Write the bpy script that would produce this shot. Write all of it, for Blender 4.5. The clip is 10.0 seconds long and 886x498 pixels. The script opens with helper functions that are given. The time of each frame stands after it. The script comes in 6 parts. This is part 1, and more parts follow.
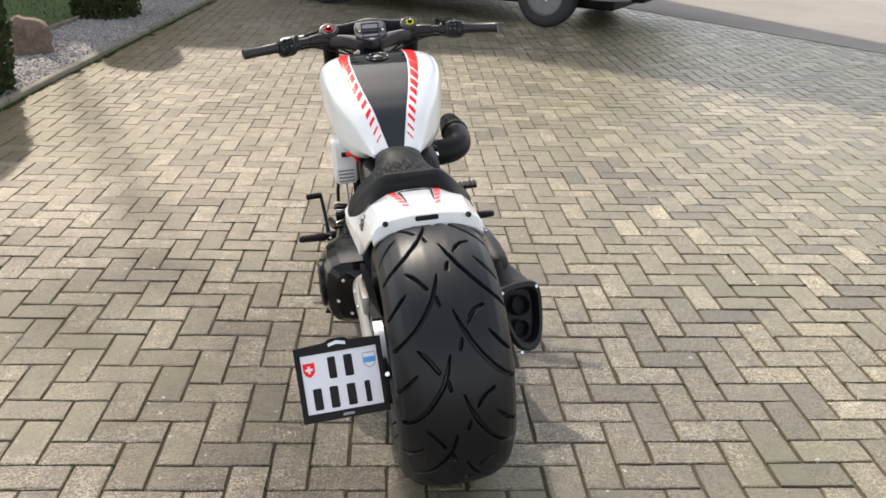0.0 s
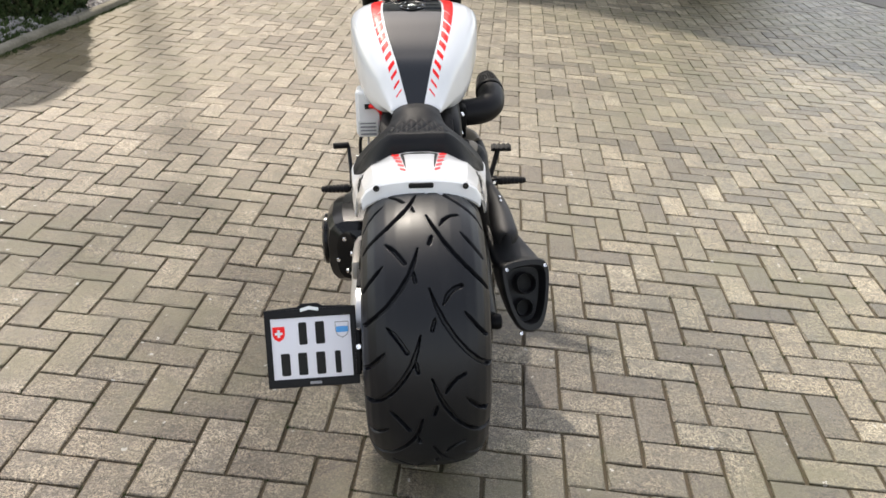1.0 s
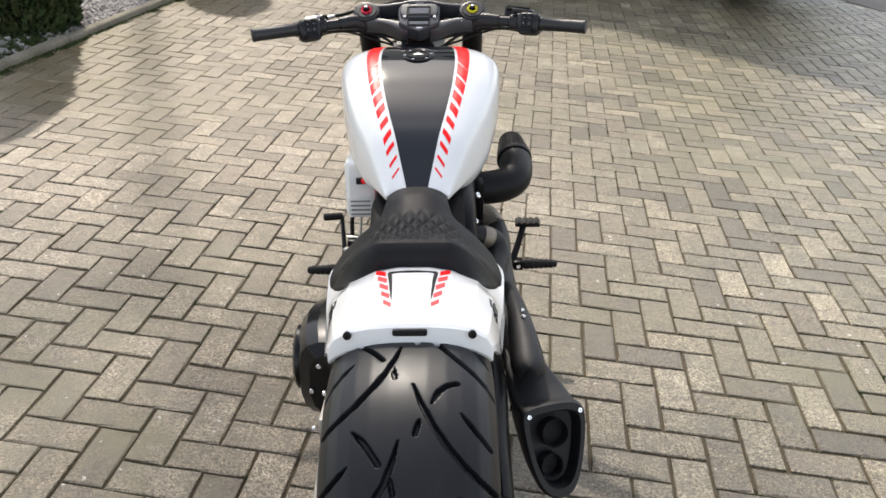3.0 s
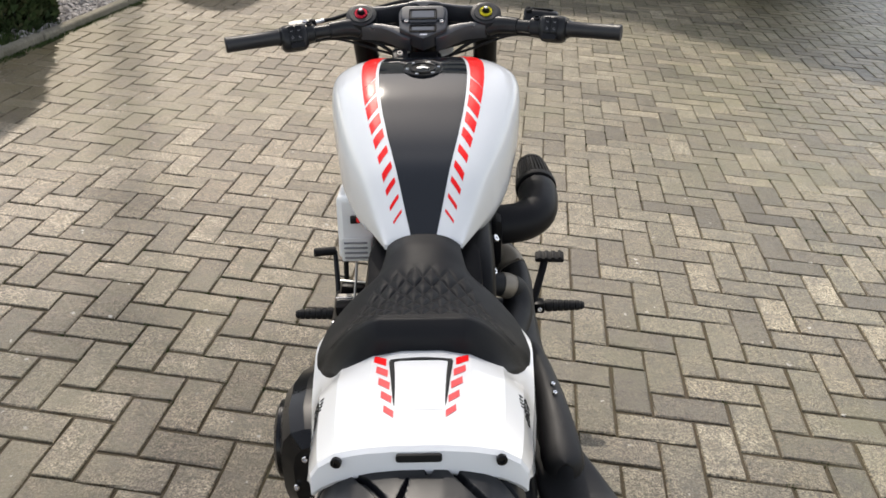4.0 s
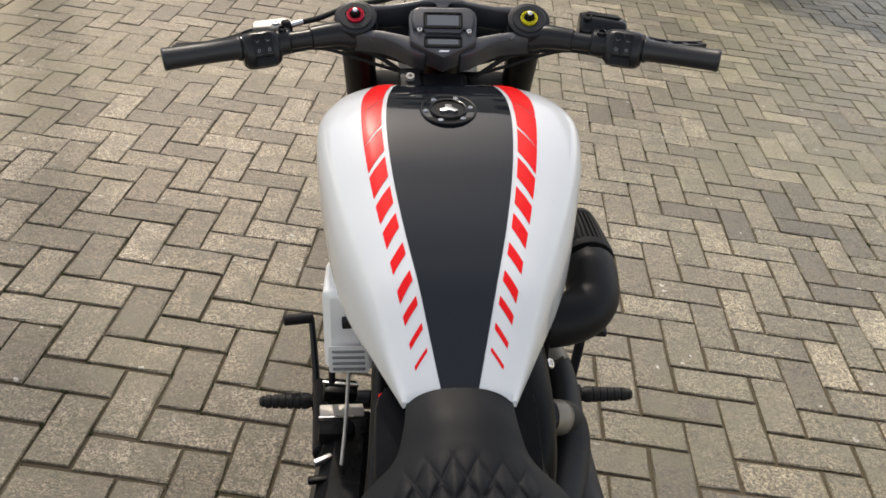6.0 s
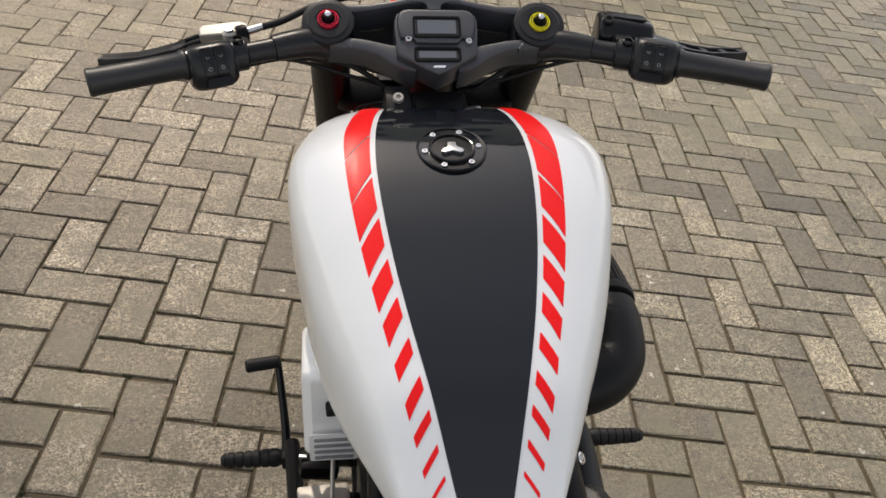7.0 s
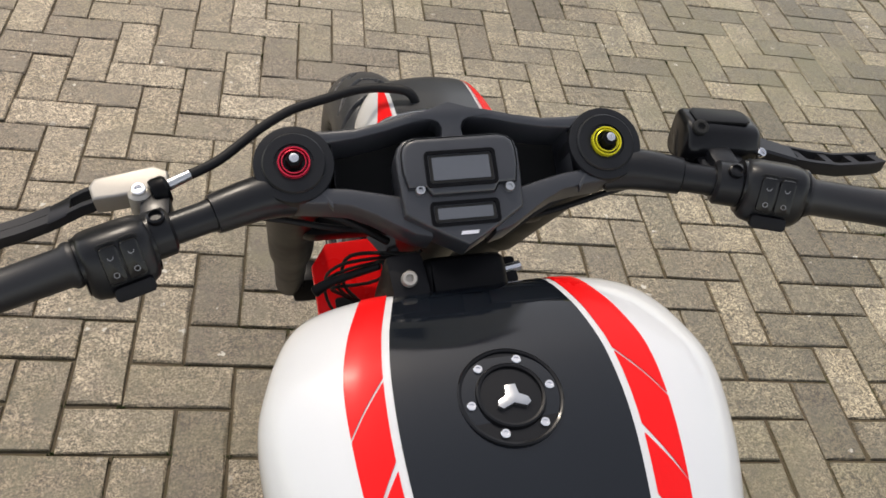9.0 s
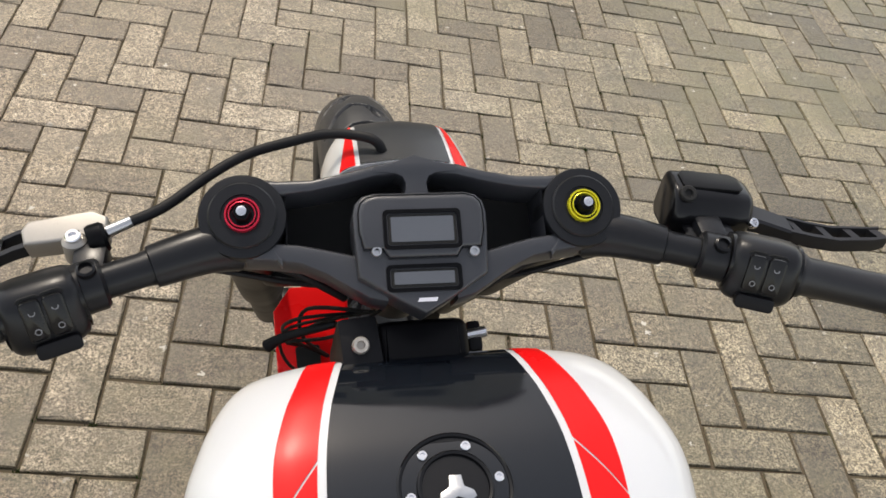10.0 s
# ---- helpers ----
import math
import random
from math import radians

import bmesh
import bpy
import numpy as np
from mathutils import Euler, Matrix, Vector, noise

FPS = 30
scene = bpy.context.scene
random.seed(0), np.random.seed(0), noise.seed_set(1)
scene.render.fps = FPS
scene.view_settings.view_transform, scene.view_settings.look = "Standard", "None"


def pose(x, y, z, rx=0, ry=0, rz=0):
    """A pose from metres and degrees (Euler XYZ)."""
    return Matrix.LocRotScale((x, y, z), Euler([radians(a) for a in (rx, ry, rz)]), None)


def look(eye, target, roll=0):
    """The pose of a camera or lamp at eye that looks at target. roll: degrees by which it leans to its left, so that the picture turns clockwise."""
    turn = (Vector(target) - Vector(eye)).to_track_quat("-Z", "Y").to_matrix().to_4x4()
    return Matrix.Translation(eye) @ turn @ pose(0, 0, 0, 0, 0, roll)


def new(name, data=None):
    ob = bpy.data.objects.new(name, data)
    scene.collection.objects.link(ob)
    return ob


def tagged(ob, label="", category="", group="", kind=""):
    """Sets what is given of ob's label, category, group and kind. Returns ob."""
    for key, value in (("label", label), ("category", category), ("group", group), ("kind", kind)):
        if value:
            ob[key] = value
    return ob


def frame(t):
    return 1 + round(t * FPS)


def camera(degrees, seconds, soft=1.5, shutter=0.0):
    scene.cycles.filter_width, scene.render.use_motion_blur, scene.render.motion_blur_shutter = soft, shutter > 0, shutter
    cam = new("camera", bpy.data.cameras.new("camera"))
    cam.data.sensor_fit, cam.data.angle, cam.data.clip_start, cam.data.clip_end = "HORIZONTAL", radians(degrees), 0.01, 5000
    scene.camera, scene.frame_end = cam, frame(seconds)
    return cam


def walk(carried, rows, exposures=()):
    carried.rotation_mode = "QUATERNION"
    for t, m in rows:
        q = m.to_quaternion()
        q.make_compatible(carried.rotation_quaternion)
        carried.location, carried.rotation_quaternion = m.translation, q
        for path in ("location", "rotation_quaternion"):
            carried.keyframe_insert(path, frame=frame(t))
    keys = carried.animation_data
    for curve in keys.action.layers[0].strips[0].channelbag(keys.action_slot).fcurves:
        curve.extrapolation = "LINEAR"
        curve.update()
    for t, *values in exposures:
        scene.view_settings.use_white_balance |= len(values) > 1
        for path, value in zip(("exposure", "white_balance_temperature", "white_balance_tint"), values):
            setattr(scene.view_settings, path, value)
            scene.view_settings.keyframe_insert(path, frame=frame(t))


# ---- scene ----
cam = camera(54.0, 10.0, soft=1.6)
PATH = [
    (0, (-0.3856, -1.9343, 1.458), (-0.0503, -0.125, 0.674), 1.8),
    (0.5, (-0.2515, -1.9024, 1.468), (-0.0218, -0.1065, 0.617), 3.8),
    (1, (-0.1597, -1.8216, 1.475), (-0.006, -0.0445, 0.569), 5),
    (1.5, (-0.1711, -1.668, 1.486), (-0.0339, 0.1133, 0.587), 4),
    (2, (-0.1682, -1.5026, 1.475), (-0.0329, 0.2833, 0.584), 3.9),
    (2.5, (-0.1211, -1.3381, 1.468), (-0.0101, 0.4457, 0.569), 5.5),
    (3, (-0.0792, -1.1816, 1.467), (0.0067, 0.6004, 0.563), 5.2),
    (3.2, (-0.0839, -1.0989, 1.453), (0.0039, 0.6826, 0.548), 4.6),
    (4.3, (-0.0968, -0.7004, 1.427), (-0.0111, 1.0528, 0.469), 5.2),
    (4.5, (-0.0832, -0.6347, 1.439), (-0.0252, 1.107, 0.456), 6.3),
    (5, (-0.0975, -0.468, 1.431), (-0.0648, 1.243, 0.397), 7),
    (5.5, (-0.1707, -0.3018, 1.426), (-0.0326, 1.3895, 0.369), 6.9),
    (5.7, (-0.1995, -0.249, 1.436), (-0.0157, 1.4317, 0.368), 7.6),
    (6.8, (-0.2417, 0.0837, 1.431), (0.0526, 1.6753, 0.257), 10.1),
    (7, (-0.2836, 0.146, 1.441), (0.0825, 1.6997, 0.235), 10.7),
    (7.5, (-0.3373, 0.2794, 1.439), (0.1766, 1.7325, 0.166), 13.4),
    (8, (-0.3308, 0.4222, 1.454), (0.2196, 1.8165, 0.129), 15.4),
    (8.5, (-0.3003, 0.562, 1.461), (0.2431, 1.9168, 0.094), 15.3),
    (9, (-0.3245, 0.69, 1.453), (0.23, 2.0151, 0.062), 13.9),
    (9.5, (-0.3073, 0.7413, 1.456), (0.2474, 2.055, 0.054), 15),
    (10, (-0.2584, 0.7588, 1.461), (0.2561, 2.093, 0.064), 15.8),
]
EXPOSURE = [(0, 1.2, 7120, 11), (1, 1.18, 7090, 11), (2.5, 1.17, 6950, 11), (3.5, 1.05, 6950, 11), (4.5, 0.79, 7050, 11), (5.5, 0.81, 7150, 11), (7, 0.65, 7400, 12), (8.5, 0.69, 7400, 12), (9.5, 0.85, 7350, 11), (10, 0.87, 7350, 11)]
walk(cam, [(t, look(eye, target, roll)) for t, eye, target, roll in PATH], EXPOSURE)
SKY, SUN = 0.150, 2.25
# ---- sky and sun ----
SUN_EL, SUN_AZ = radians(51), math.atan2(-0.285, 0.9585)
world = bpy.data.worlds.new("hazy_sky")
scene.world = world
world.use_nodes = True
wn = world.node_tree
sky = wn.nodes.new("ShaderNodeTexSky")
sky.sky_type, sky.sun_disc = "NISHITA", False
sky.sun_elevation, sky.sun_rotation = SUN_EL, SUN_AZ
sky.dust_density, sky.air_density, sky.ozone_density = 1.0, 1.0, 0.5
haze = wn.nodes.new("ShaderNodeHueSaturation")   # thin cloud greys the blue
haze.inputs["Saturation"].default_value = 0.5
wn.links.new(sky.outputs["Color"], haze.inputs["Color"])
wn.links.new(haze.outputs["Color"], wn.nodes["Background"].inputs["Color"])
wn.nodes["Background"].inputs["Strength"].default_value = SKY
sun_data = bpy.data.lights.new("sun", "SUN")
sun_data.energy, sun_data.angle, sun_data.color = SUN, radians(0.9), (1.0, 0.955, 0.89)
sun = new("sun", sun_data)
sun.matrix_world = look((-2.85, 9.585, 10 * math.tan(SUN_EL)), (0, 0, 0))

# ---- materials ----


def tree_of(name):
    m = bpy.data.materials.new(name)
    m.use_nodes = True
    nt = m.node_tree
    return m, nt, nt.nodes["Principled BSDF"]


def link(nt, a, b):
    nt.links.new(a, b)


def noise_node(nt, scale, detail=4.0, rough=0.6, src=None):
    n = nt.nodes.new("ShaderNodeTexNoise")
    n.inputs["Scale"].default_value, n.inputs["Detail"].default_value, n.inputs["Roughness"].default_value = scale, detail, rough
    if src is None:
        src = nt.nodes.new("ShaderNodeTexCoord").outputs["Object"]
    link(nt, src, n.inputs["Vector"])
    return n


def ramp(nt, src, stops):
    r = nt.nodes.new("ShaderNodeValToRGB")
    els = r.color_ramp.elements
    while len(els) < len(stops):
        els.new(0.5)
    for e, (p, c) in zip(els, stops):
        e.position, e.color = p, (*c, 1)
    link(nt, src, r.inputs["Fac"])
    return r


def mixer(nt, a, b, fac, kind="MIX"):
    m = nt.nodes.new("ShaderNodeMix")
    m.data_type, m.blend_type = "RGBA", kind
    for sock, v in ((m.inputs[0], fac), (m.inputs[6], a), (m.inputs[7], b)):
        if isinstance(v, (int, float)):
            sock.default_value = v
        elif isinstance(v, tuple):
            sock.default_value = (*v, 1)
        else:
            link(nt, v, sock)
    return m.outputs[2]


def span(nt, src, lo, hi, a=0.0, b=1.0):
    m = nt.nodes.new("ShaderNodeMapRange")
    for k, v in zip(("From Min", "From Max", "To Min", "To Max"), (lo, hi, a, b)):
        m.inputs[k].default_value = v
    link(nt, src, m.inputs["Value"])
    return m.outputs["Result"]


def bumped(nt, bsdf, height, strength, dist):
    b = nt.nodes.new("ShaderNodeBump")
    b.inputs["Strength"].default_value, b.inputs["Distance"].default_value = strength, dist
    link(nt, height, b.inputs["Height"])
    link(nt, b.outputs["Normal"], bsdf.inputs["Normal"])


def surf(name, col, rough=0.5, metal=0.0, var=0.12, scale=9.0, fine=160.0, bump=0.15, dist=0.0008, coat=0.0, spec=0.5, dirt=None, clear=0.14):
    """Paint, plastic, rubber or metal with stains at a large and grain at a small scale."""
    m, nt, b = tree_of(name)
    co = nt.nodes.new("ShaderNodeTexCoord").outputs["Object"]
    big, small = noise_node(nt, scale, 5, 0.6, co), noise_node(nt, fine, 3, 0.6, co)
    dark = tuple(c * (1 - var) for c in col)
    light = tuple(min(1.0, c * (1 + var)) for c in col)
    c = mixer(nt, dark, light, span(nt, big.outputs["Fac"], 0.3, 0.7))
    c = mixer(nt, c, mixer(nt, dark, light, small.outputs["Fac"]), 0.35)
    if dirt:
        c = mixer(nt, c, dirt, span(nt, noise_node(nt, scale * 2.3, 6, 0.7, co).outputs["Fac"], 0.58, 0.85, 0, 0.45))
    link(nt, c, b.inputs["Base Color"])
    link(nt, span(nt, big.outputs["Fac"], 0.25, 0.75, max(0.02, rough - 0.07), min(1, rough + 0.07)), b.inputs["Roughness"])
    b.inputs["Metallic"].default_value, b.inputs["Coat Weight"].default_value = metal, coat
    b.inputs["Coat Roughness"].default_value, b.inputs["Specular IOR Level"].default_value = clear, spec
    if bump:
        bumped(nt, b, small.outputs["Fac"], bump, dist)
    return m


def times(nt, a, b):
    m = nt.nodes.new("ShaderNodeMath")
    m.operation = "MULTIPLY"
    link(nt, a, m.inputs[0])
    if isinstance(b, float):
        m.inputs[1].default_value = b
    else:
        link(nt, b, m.inputs[1])
    return m.outputs[0]


def paver_material(name, single):
    """Washed grey-beige concrete: every block has its own tone, with coarse grit, grime, moss stains and pale lichen spots."""
    m, nt, b = tree_of(name)
    geo = nt.nodes.new("ShaderNodeNewGeometry")
    pos = geo.outputs["Position"]
    rnd = nt.nodes.new("ShaderNodeObjectInfo").outputs["Random"] if single else geo.outputs["Random Per Island"]
    tone = ramp(nt, rnd, [(0.0, (0.128, 0.104, 0.075)), (0.12, (0.165, 0.138, 0.098)), (0.30, (0.218, 0.186, 0.134)), (0.6, (0.258, 0.223, 0.163)), (0.85, (0.302, 0.265, 0.199)), (0.95, (0.335, 0.297, 0.228)), (1.0, (0.215, 0.174, 0.126))])
    grit = noise_node(nt, 100, 5, 0.82, pos)
    c = mixer(nt, tone.outputs["Color"], ramp(nt, grit.outputs["Fac"], [(0.39, (0.10, 0.09, 0.07)), (0.452, (0.48, 0.47, 0.44)), (0.505, (1.0, 1.0, 0.99)), (0.60, (1.42, 1.41, 1.39))]).outputs["Color"], 0.85, "MULTIPLY")
    speck = noise_node(nt, 230, 3, 0.7, pos)
    c = mixer(nt, c, ramp(nt, speck.outputs["Fac"], [(0.41, (0.14, 0.13, 0.11)), (0.475, (0.88, 0.88, 0.87)), (0.55, (1.18, 1.18, 1.17)), (0.66, (1.7, 1.69, 1.66))]).outputs["Color"], 0.9, "MULTIPLY")
    pits = noise_node(nt, 52, 5, 0.75, pos)
    c = mixer(nt, c, ramp(nt, pits.outputs["Fac"], [(0.37, (0.38, 0.36, 0.33)), (0.46, (0.97, 0.97, 0.97)), (0.60, (1.10, 1.10, 1.09))]).outputs["Color"], 0.8, "MULTIPLY")
    # worn and dirty patches within a block
    patch = noise_node(nt, 24, 5, 0.65, pos)
    c = mixer(nt, c, ramp(nt, patch.outputs["Fac"], [(0.36, (0.66, 0.63, 0.58)), (0.50, (1.0, 1.0, 1.0)), (0.64, (1.12, 1.13, 1.14))]).outputs["Color"], 0.9, "MULTIPLY")
    # grime that gathers in clouds a hand wide
    cloud = noise_node(nt, 9.0, 7, 0.72, pos)
    c = mixer(nt, c, (0.094, 0.081, 0.060), span(nt, cloud.outputs["Fac"], 0.44, 0.66, 0, 0.78))
    # broad olive stains; ochre kerb dirt, darkened to strengthen the conifers' shadows too
    wide = noise_node(nt, 0.8, 5, 0.65, pos)
    c = mixer(nt, c, (0.130, 0.119, 0.066), times(nt, span(nt, wide.outputs["Fac"], 0.47, 0.60, 0, 0.85), span(nt, noise_node(nt, 6.0, 5, 0.7, pos).outputs["Fac"], 0.36, 0.58)))
    ochre = noise_node(nt, 1.3, 3, 0.6, mixer(nt, pos, (4.0, 9.0, 2.0), 1.0, "ADD"))
    along = nt.nodes.new("ShaderNodeVectorMath")
    along.operation = "DOT_PRODUCT"
    along.inputs[1].default_value = (1.0, -0.185, 0.0)
    link(nt, pos, along.inputs[0])
    # kerbside dirt whose dark colour also carries part of the conifers' shade
    gutter = span(nt, along.outputs["Value"], -2.9, -2.15, 1.0, 0.0)
    c = mixer(nt, c, (0.120, 0.098, 0.045), times(nt, gutter, span(nt, ochre.outputs["Fac"], 0.36, 0.58, 0.10, 0.85)))
    # blocks paler and pinker beside the bed, greyer and yellower towards the road
    sep = nt.nodes.new("ShaderNodeSeparateXYZ")
    link(nt, pos, sep.inputs[0])
    drift = mixer(nt, sep.outputs["X"], noise_node(nt, 0.9, 4, 0.6, pos).outputs["Fac"], 0.55)
    drift_tone = ramp(nt, drift, [(0.0, (1.20, 1.13, 1.12)), (0.30, (1.06, 1.03, 1.05)), (0.62, (0.98, 0.97, 0.93)), (1.0, (1.02, 1.01, 0.94))])
    c = mixer(nt, c, drift_tone.outputs["Color"], 1.0, "MULTIPLY")
    # towards the road the blocks have weathered unevenly, one by one
    second = nt.nodes.new("ShaderNodeMath")
    second.operation = "FRACT"
    link(nt, times(nt, rnd, 7.31), second.inputs[0])
    uneven = ramp(nt, second.outputs[0], [(0.0, (0.68, 0.69, 0.65)), (0.35, (0.93, 0.94, 0.90)), (0.7, (1.10, 1.09, 1.08)), (1.0, (1.34, 1.32, 1.31))])
    c = mixer(nt, c, uneven.outputs["Color"], times(nt, span(nt, drift, 0.40, 0.80), 0.9), "MULTIPLY")
    # a broad darker olive patch beside the parked motorcycle
    away = nt.nodes.new("ShaderNodeVectorMath")
    away.operation = "DISTANCE"
    away.inputs[1].default_value = (-0.55, 1.60, 0.25)
    link(nt, mixer(nt, pos, noise_node(nt, 2.2, 4, 0.6, pos).outputs["Color"], 0.5, "ADD"), away.inputs[0])
    c = mixer(nt, c, (0.115, 0.104, 0.060), times(nt, span(nt, away.outputs["Value"], 0.35, 1.05, 0.5, 0.0), span(nt, noise_node(nt, 14, 4, 0.7, pos).outputs["Fac"], 0.38, 0.60)))
    # pale lichen in clusters
    wob = mixer(nt, pos, noise_node(nt, 90, 3, 0.6, pos).outputs["Color"], 0.026, "ADD")
    vor = nt.nodes.new("ShaderNodeTexVoronoi")
    vor.inputs["Scale"].default_value = 27
    link(nt, wob, vor.inputs["Vector"])
    size = nt.nodes.new("ShaderNodeSeparateColor")
    link(nt, vor.outputs["Color"], size.inputs["Color"])
    edge = nt.nodes.new("ShaderNodeMath")
    edge.operation = "SUBTRACT"
    link(nt, span(nt, size.outputs["Red"], 0.55, 1.0, -0.06, 0.20), edge.inputs[0])
    link(nt, vor.outputs["Distance"], edge.inputs[1])
    spot = times(nt, span(nt, edge.outputs[0], 0.0, 0.035), span(nt, noise_node(nt, 1.4, 3, 0.6, pos).outputs["Fac"], 0.38, 0.52, 0, 0.95))
    c = mixer(nt, c, (0.48, 0.46, 0.41), spot)
    link(nt, c, b.inputs["Base Color"])
    link(nt, span(nt, cloud.outputs["Fac"], 0.3, 0.75, 0.50, 0.36), b.inputs["Roughness"])
    b.inputs["Specular IOR Level"].default_value = 0.7
    bumped(nt, b, grit.outputs["Fac"], 0.9, 0.003)
    return m


def blotched(name, cols, scale, fine, rough=0.9, bump=0.5, dist=0.004):
    """Ground, stone and hedge surfaces: a ramp of tones over two noises."""
    m, nt, b = tree_of(name)
    pos = nt.nodes.new("ShaderNodeNewGeometry").outputs["Position"]
    a, f = noise_node(nt, scale, 6, 0.65, pos), noise_node(nt, fine, 4, 0.7, pos)
    fac = mixer(nt, a.outputs["Fac"], f.outputs["Fac"], 0.5)
    link(nt, ramp(nt, fac, [(0.32 + 0.36 * i / max(1, len(cols) - 1), c) for i, c in enumerate(cols)]).outputs["Color"], b.inputs["Base Color"])
    b.inputs["Roughness"].default_value = rough
    bumped(nt, b, f.outputs["Fac"], bump, dist)
    return m


def island_material(name, cols, rough=0.85, spec=0.3):
    """Many small pieces in one mesh, each with its own tone."""
    m, nt, b = tree_of(name)
    geo = nt.nodes.new("ShaderNodeNewGeometry")
    c = ramp(nt, geo.outputs["Random Per Island"], [(i / (len(cols) - 1), c) for i, c in enumerate(cols)]).outputs["Color"]
    g = noise_node(nt, 90, 3, 0.6, geo.outputs["Position"])
    link(nt, mixer(nt, c, ramp(nt, g.outputs["Fac"], [(0.3, (0.6, 0.6, 0.6)), (0.7, (1.25, 1.25, 1.25))]).outputs["Color"], 0.6, "MULTIPLY"), b.inputs["Base Color"])
    b.inputs["Roughness"].default_value, b.inputs["Specular IOR Level"].default_value = rough, spec
    return m


WHITE = surf("pearl_white_paint", (0.79, 0.80, 0.81), 0.40, var=0.025, scale=4, fine=500, bump=0.0, coat=1.0, spec=0.25, clear=0.035)
SATIN = surf("charcoal_gloss_paint", (0.006, 0.0082, 0.0120), 0.055, var=0.10, scale=6, fine=400, bump=0.0, spec=0.54)
# cowl black with some reflected sky put into its base colour
COWL_BLACK = surf("charcoal_satin_paint_sky_tint", (0.017, 0.019, 0.023), 0.36, var=0.10, scale=6, fine=400, bump=0.0, spec=0.85)
RED = surf("signal_red_film", (0.95, 0.011, 0.013), 0.30, var=0.05, scale=7, fine=400, bump=0.0, spec=0.22)
BLACK = surf("black_powder_coat", (0.004, 0.004, 0.005), 0.38, spec=0.11, var=0.25, scale=12, fine=700, bump=0.12, dist=0.0003, dirt=(0.025, 0.024, 0.022))
YOKE = surf("charcoal_anodised_casting", (0.0105, 0.011, 0.0130), 0.33, var=0.2, scale=12, fine=700, bump=0.12, dist=0.0003, spec=0.32, dirt=(0.025, 0.025, 0.025))
# yoke and dash black, lifted and blued to stand in for reflected sky
DASH_GREY = surf("charcoal_satin_moulding_sky_tint", (0.034, 0.036, 0.043), 0.34, var=0.15, scale=14, fine=700, bump=0.1, dist=0.0003, spec=0.7)
GLOSS = surf("gloss_black_paint", (0.005, 0.005, 0.006), 0.3, var=0.2, scale=9, fine=300, bump=0.0, coat=0.4, spec=0.12, clear=0.08)
PLASTIC = surf("black_moulded_plastic", (0.007, 0.007, 0.0085), 0.45, spec=0.19, var=0.2, scale=14, fine=900, bump=0.25, dist=0.0003, dirt=(0.03, 0.028, 0.026))
GRIP = surf("smooth_grip_rubber", (0.013, 0.013, 0.015), 0.42, spec=0.5, var=0.2, scale=16, fine=600, bump=0.2, dist=0.0004, dirt=(0.05, 0.048, 0.046))
RUBBER = surf("grip_rubber", (0.007, 0.007, 0.008), 0.6, var=0.2, scale=16, fine=600, bump=0.3, dist=0.0005, dirt=(0.04, 0.038, 0.036), spec=0.3)
# lighter copy of the tyre rubber: sunlight put into the colour, besides dust
FRONT_TYRE = surf("sunlit_dusty_front_tyre_rubber", (0.024, 0.025, 0.028), 0.45, spec=0.5, var=0.25, scale=9, fine=400, bump=0.2, dist=0.0006, dirt=(0.07, 0.066, 0.06))
TYRE = surf("tyre_rubber", (0.0066, 0.0075, 0.0100), 0.40, spec=0.32, var=0.25, scale=8, fine=420, bump=0.22, dist=0.0006, dirt=(0.028, 0.028, 0.028))
VINYL = surf("black_seat_vinyl", (0.0060, 0.0064, 0.0080), 0.52, spec=0.22, var=0.2, scale=10, fine=520, bump=0.4, dist=0.0006)
CHROME = surf("polished_steel", (0.78, 0.78, 0.80), 0.12, metal=1.0, var=0.06, scale=30, fine=300, bump=0.03, dist=0.0002)
ALLOY = surf("brushed_aluminium", (0.56, 0.57, 0.58), 0.32, metal=1.0, var=0.15, scale=18, fine=500, bump=0.1, dist=0.0003, dirt=(0.12, 0.11, 0.1))
CAST = surf("bead_blasted_alloy", (0.46, 0.43, 0.39), 0.50, metal=0.55, var=0.12, scale=30, fine=600, bump=0.15, dist=0.0003, dirt=(0.2, 0.18, 0.16))
LEVER = surf("anodised_lever_alloy", (0.035, 0.035, 0.038), 0.34, metal=0.5, var=0.2, scale=20, fine=500, bump=0.1, dist=0.0003, spec=0.4)
PIPE = surf("black_ceramic_coat", (0.012, 0.012, 0.013), 0.52, spec=0.35, var=0.25, scale=9, fine=500, bump=0.15, dist=0.0004, dirt=(0.06, 0.055, 0.05))
SCREEN = surf("grey_lcd_glass", (0.10, 0.108, 0.125), 0.10, var=0.06, scale=20, fine=300, bump=0.0, coat=0.5)
RED_ANOD = surf("red_anodised_metal", (0.75, 0.03, 0.07), 0.28, metal=0.6, var=0.08, scale=40, fine=400, bump=0.03)
YEL_ANOD = surf("yellow_anodised_metal", (0.78, 0.70, 0.03), 0.28, metal=0.4, var=0.08, scale=40, fine=400, bump=0.03)
PALE_RED = surf("worn_red_film", (0.84, 0.085, 0.09), 0.35, var=0.18, scale=60, fine=400, bump=0.02, coat=0.2)
BOX_WHITE = surf("white_moulded_plastic", (0.87, 0.87, 0.86), 0.35, var=0.03, scale=8, fine=400, bump=0.02, coat=0.3)
BARE = surf("heat_browned_steel", (0.26, 0.23, 0.19), 0.48, metal=0.6, var=0.2, scale=30, fine=500, bump=0.1, dist=0.0003, dirt=(0.08, 0.07, 0.06))
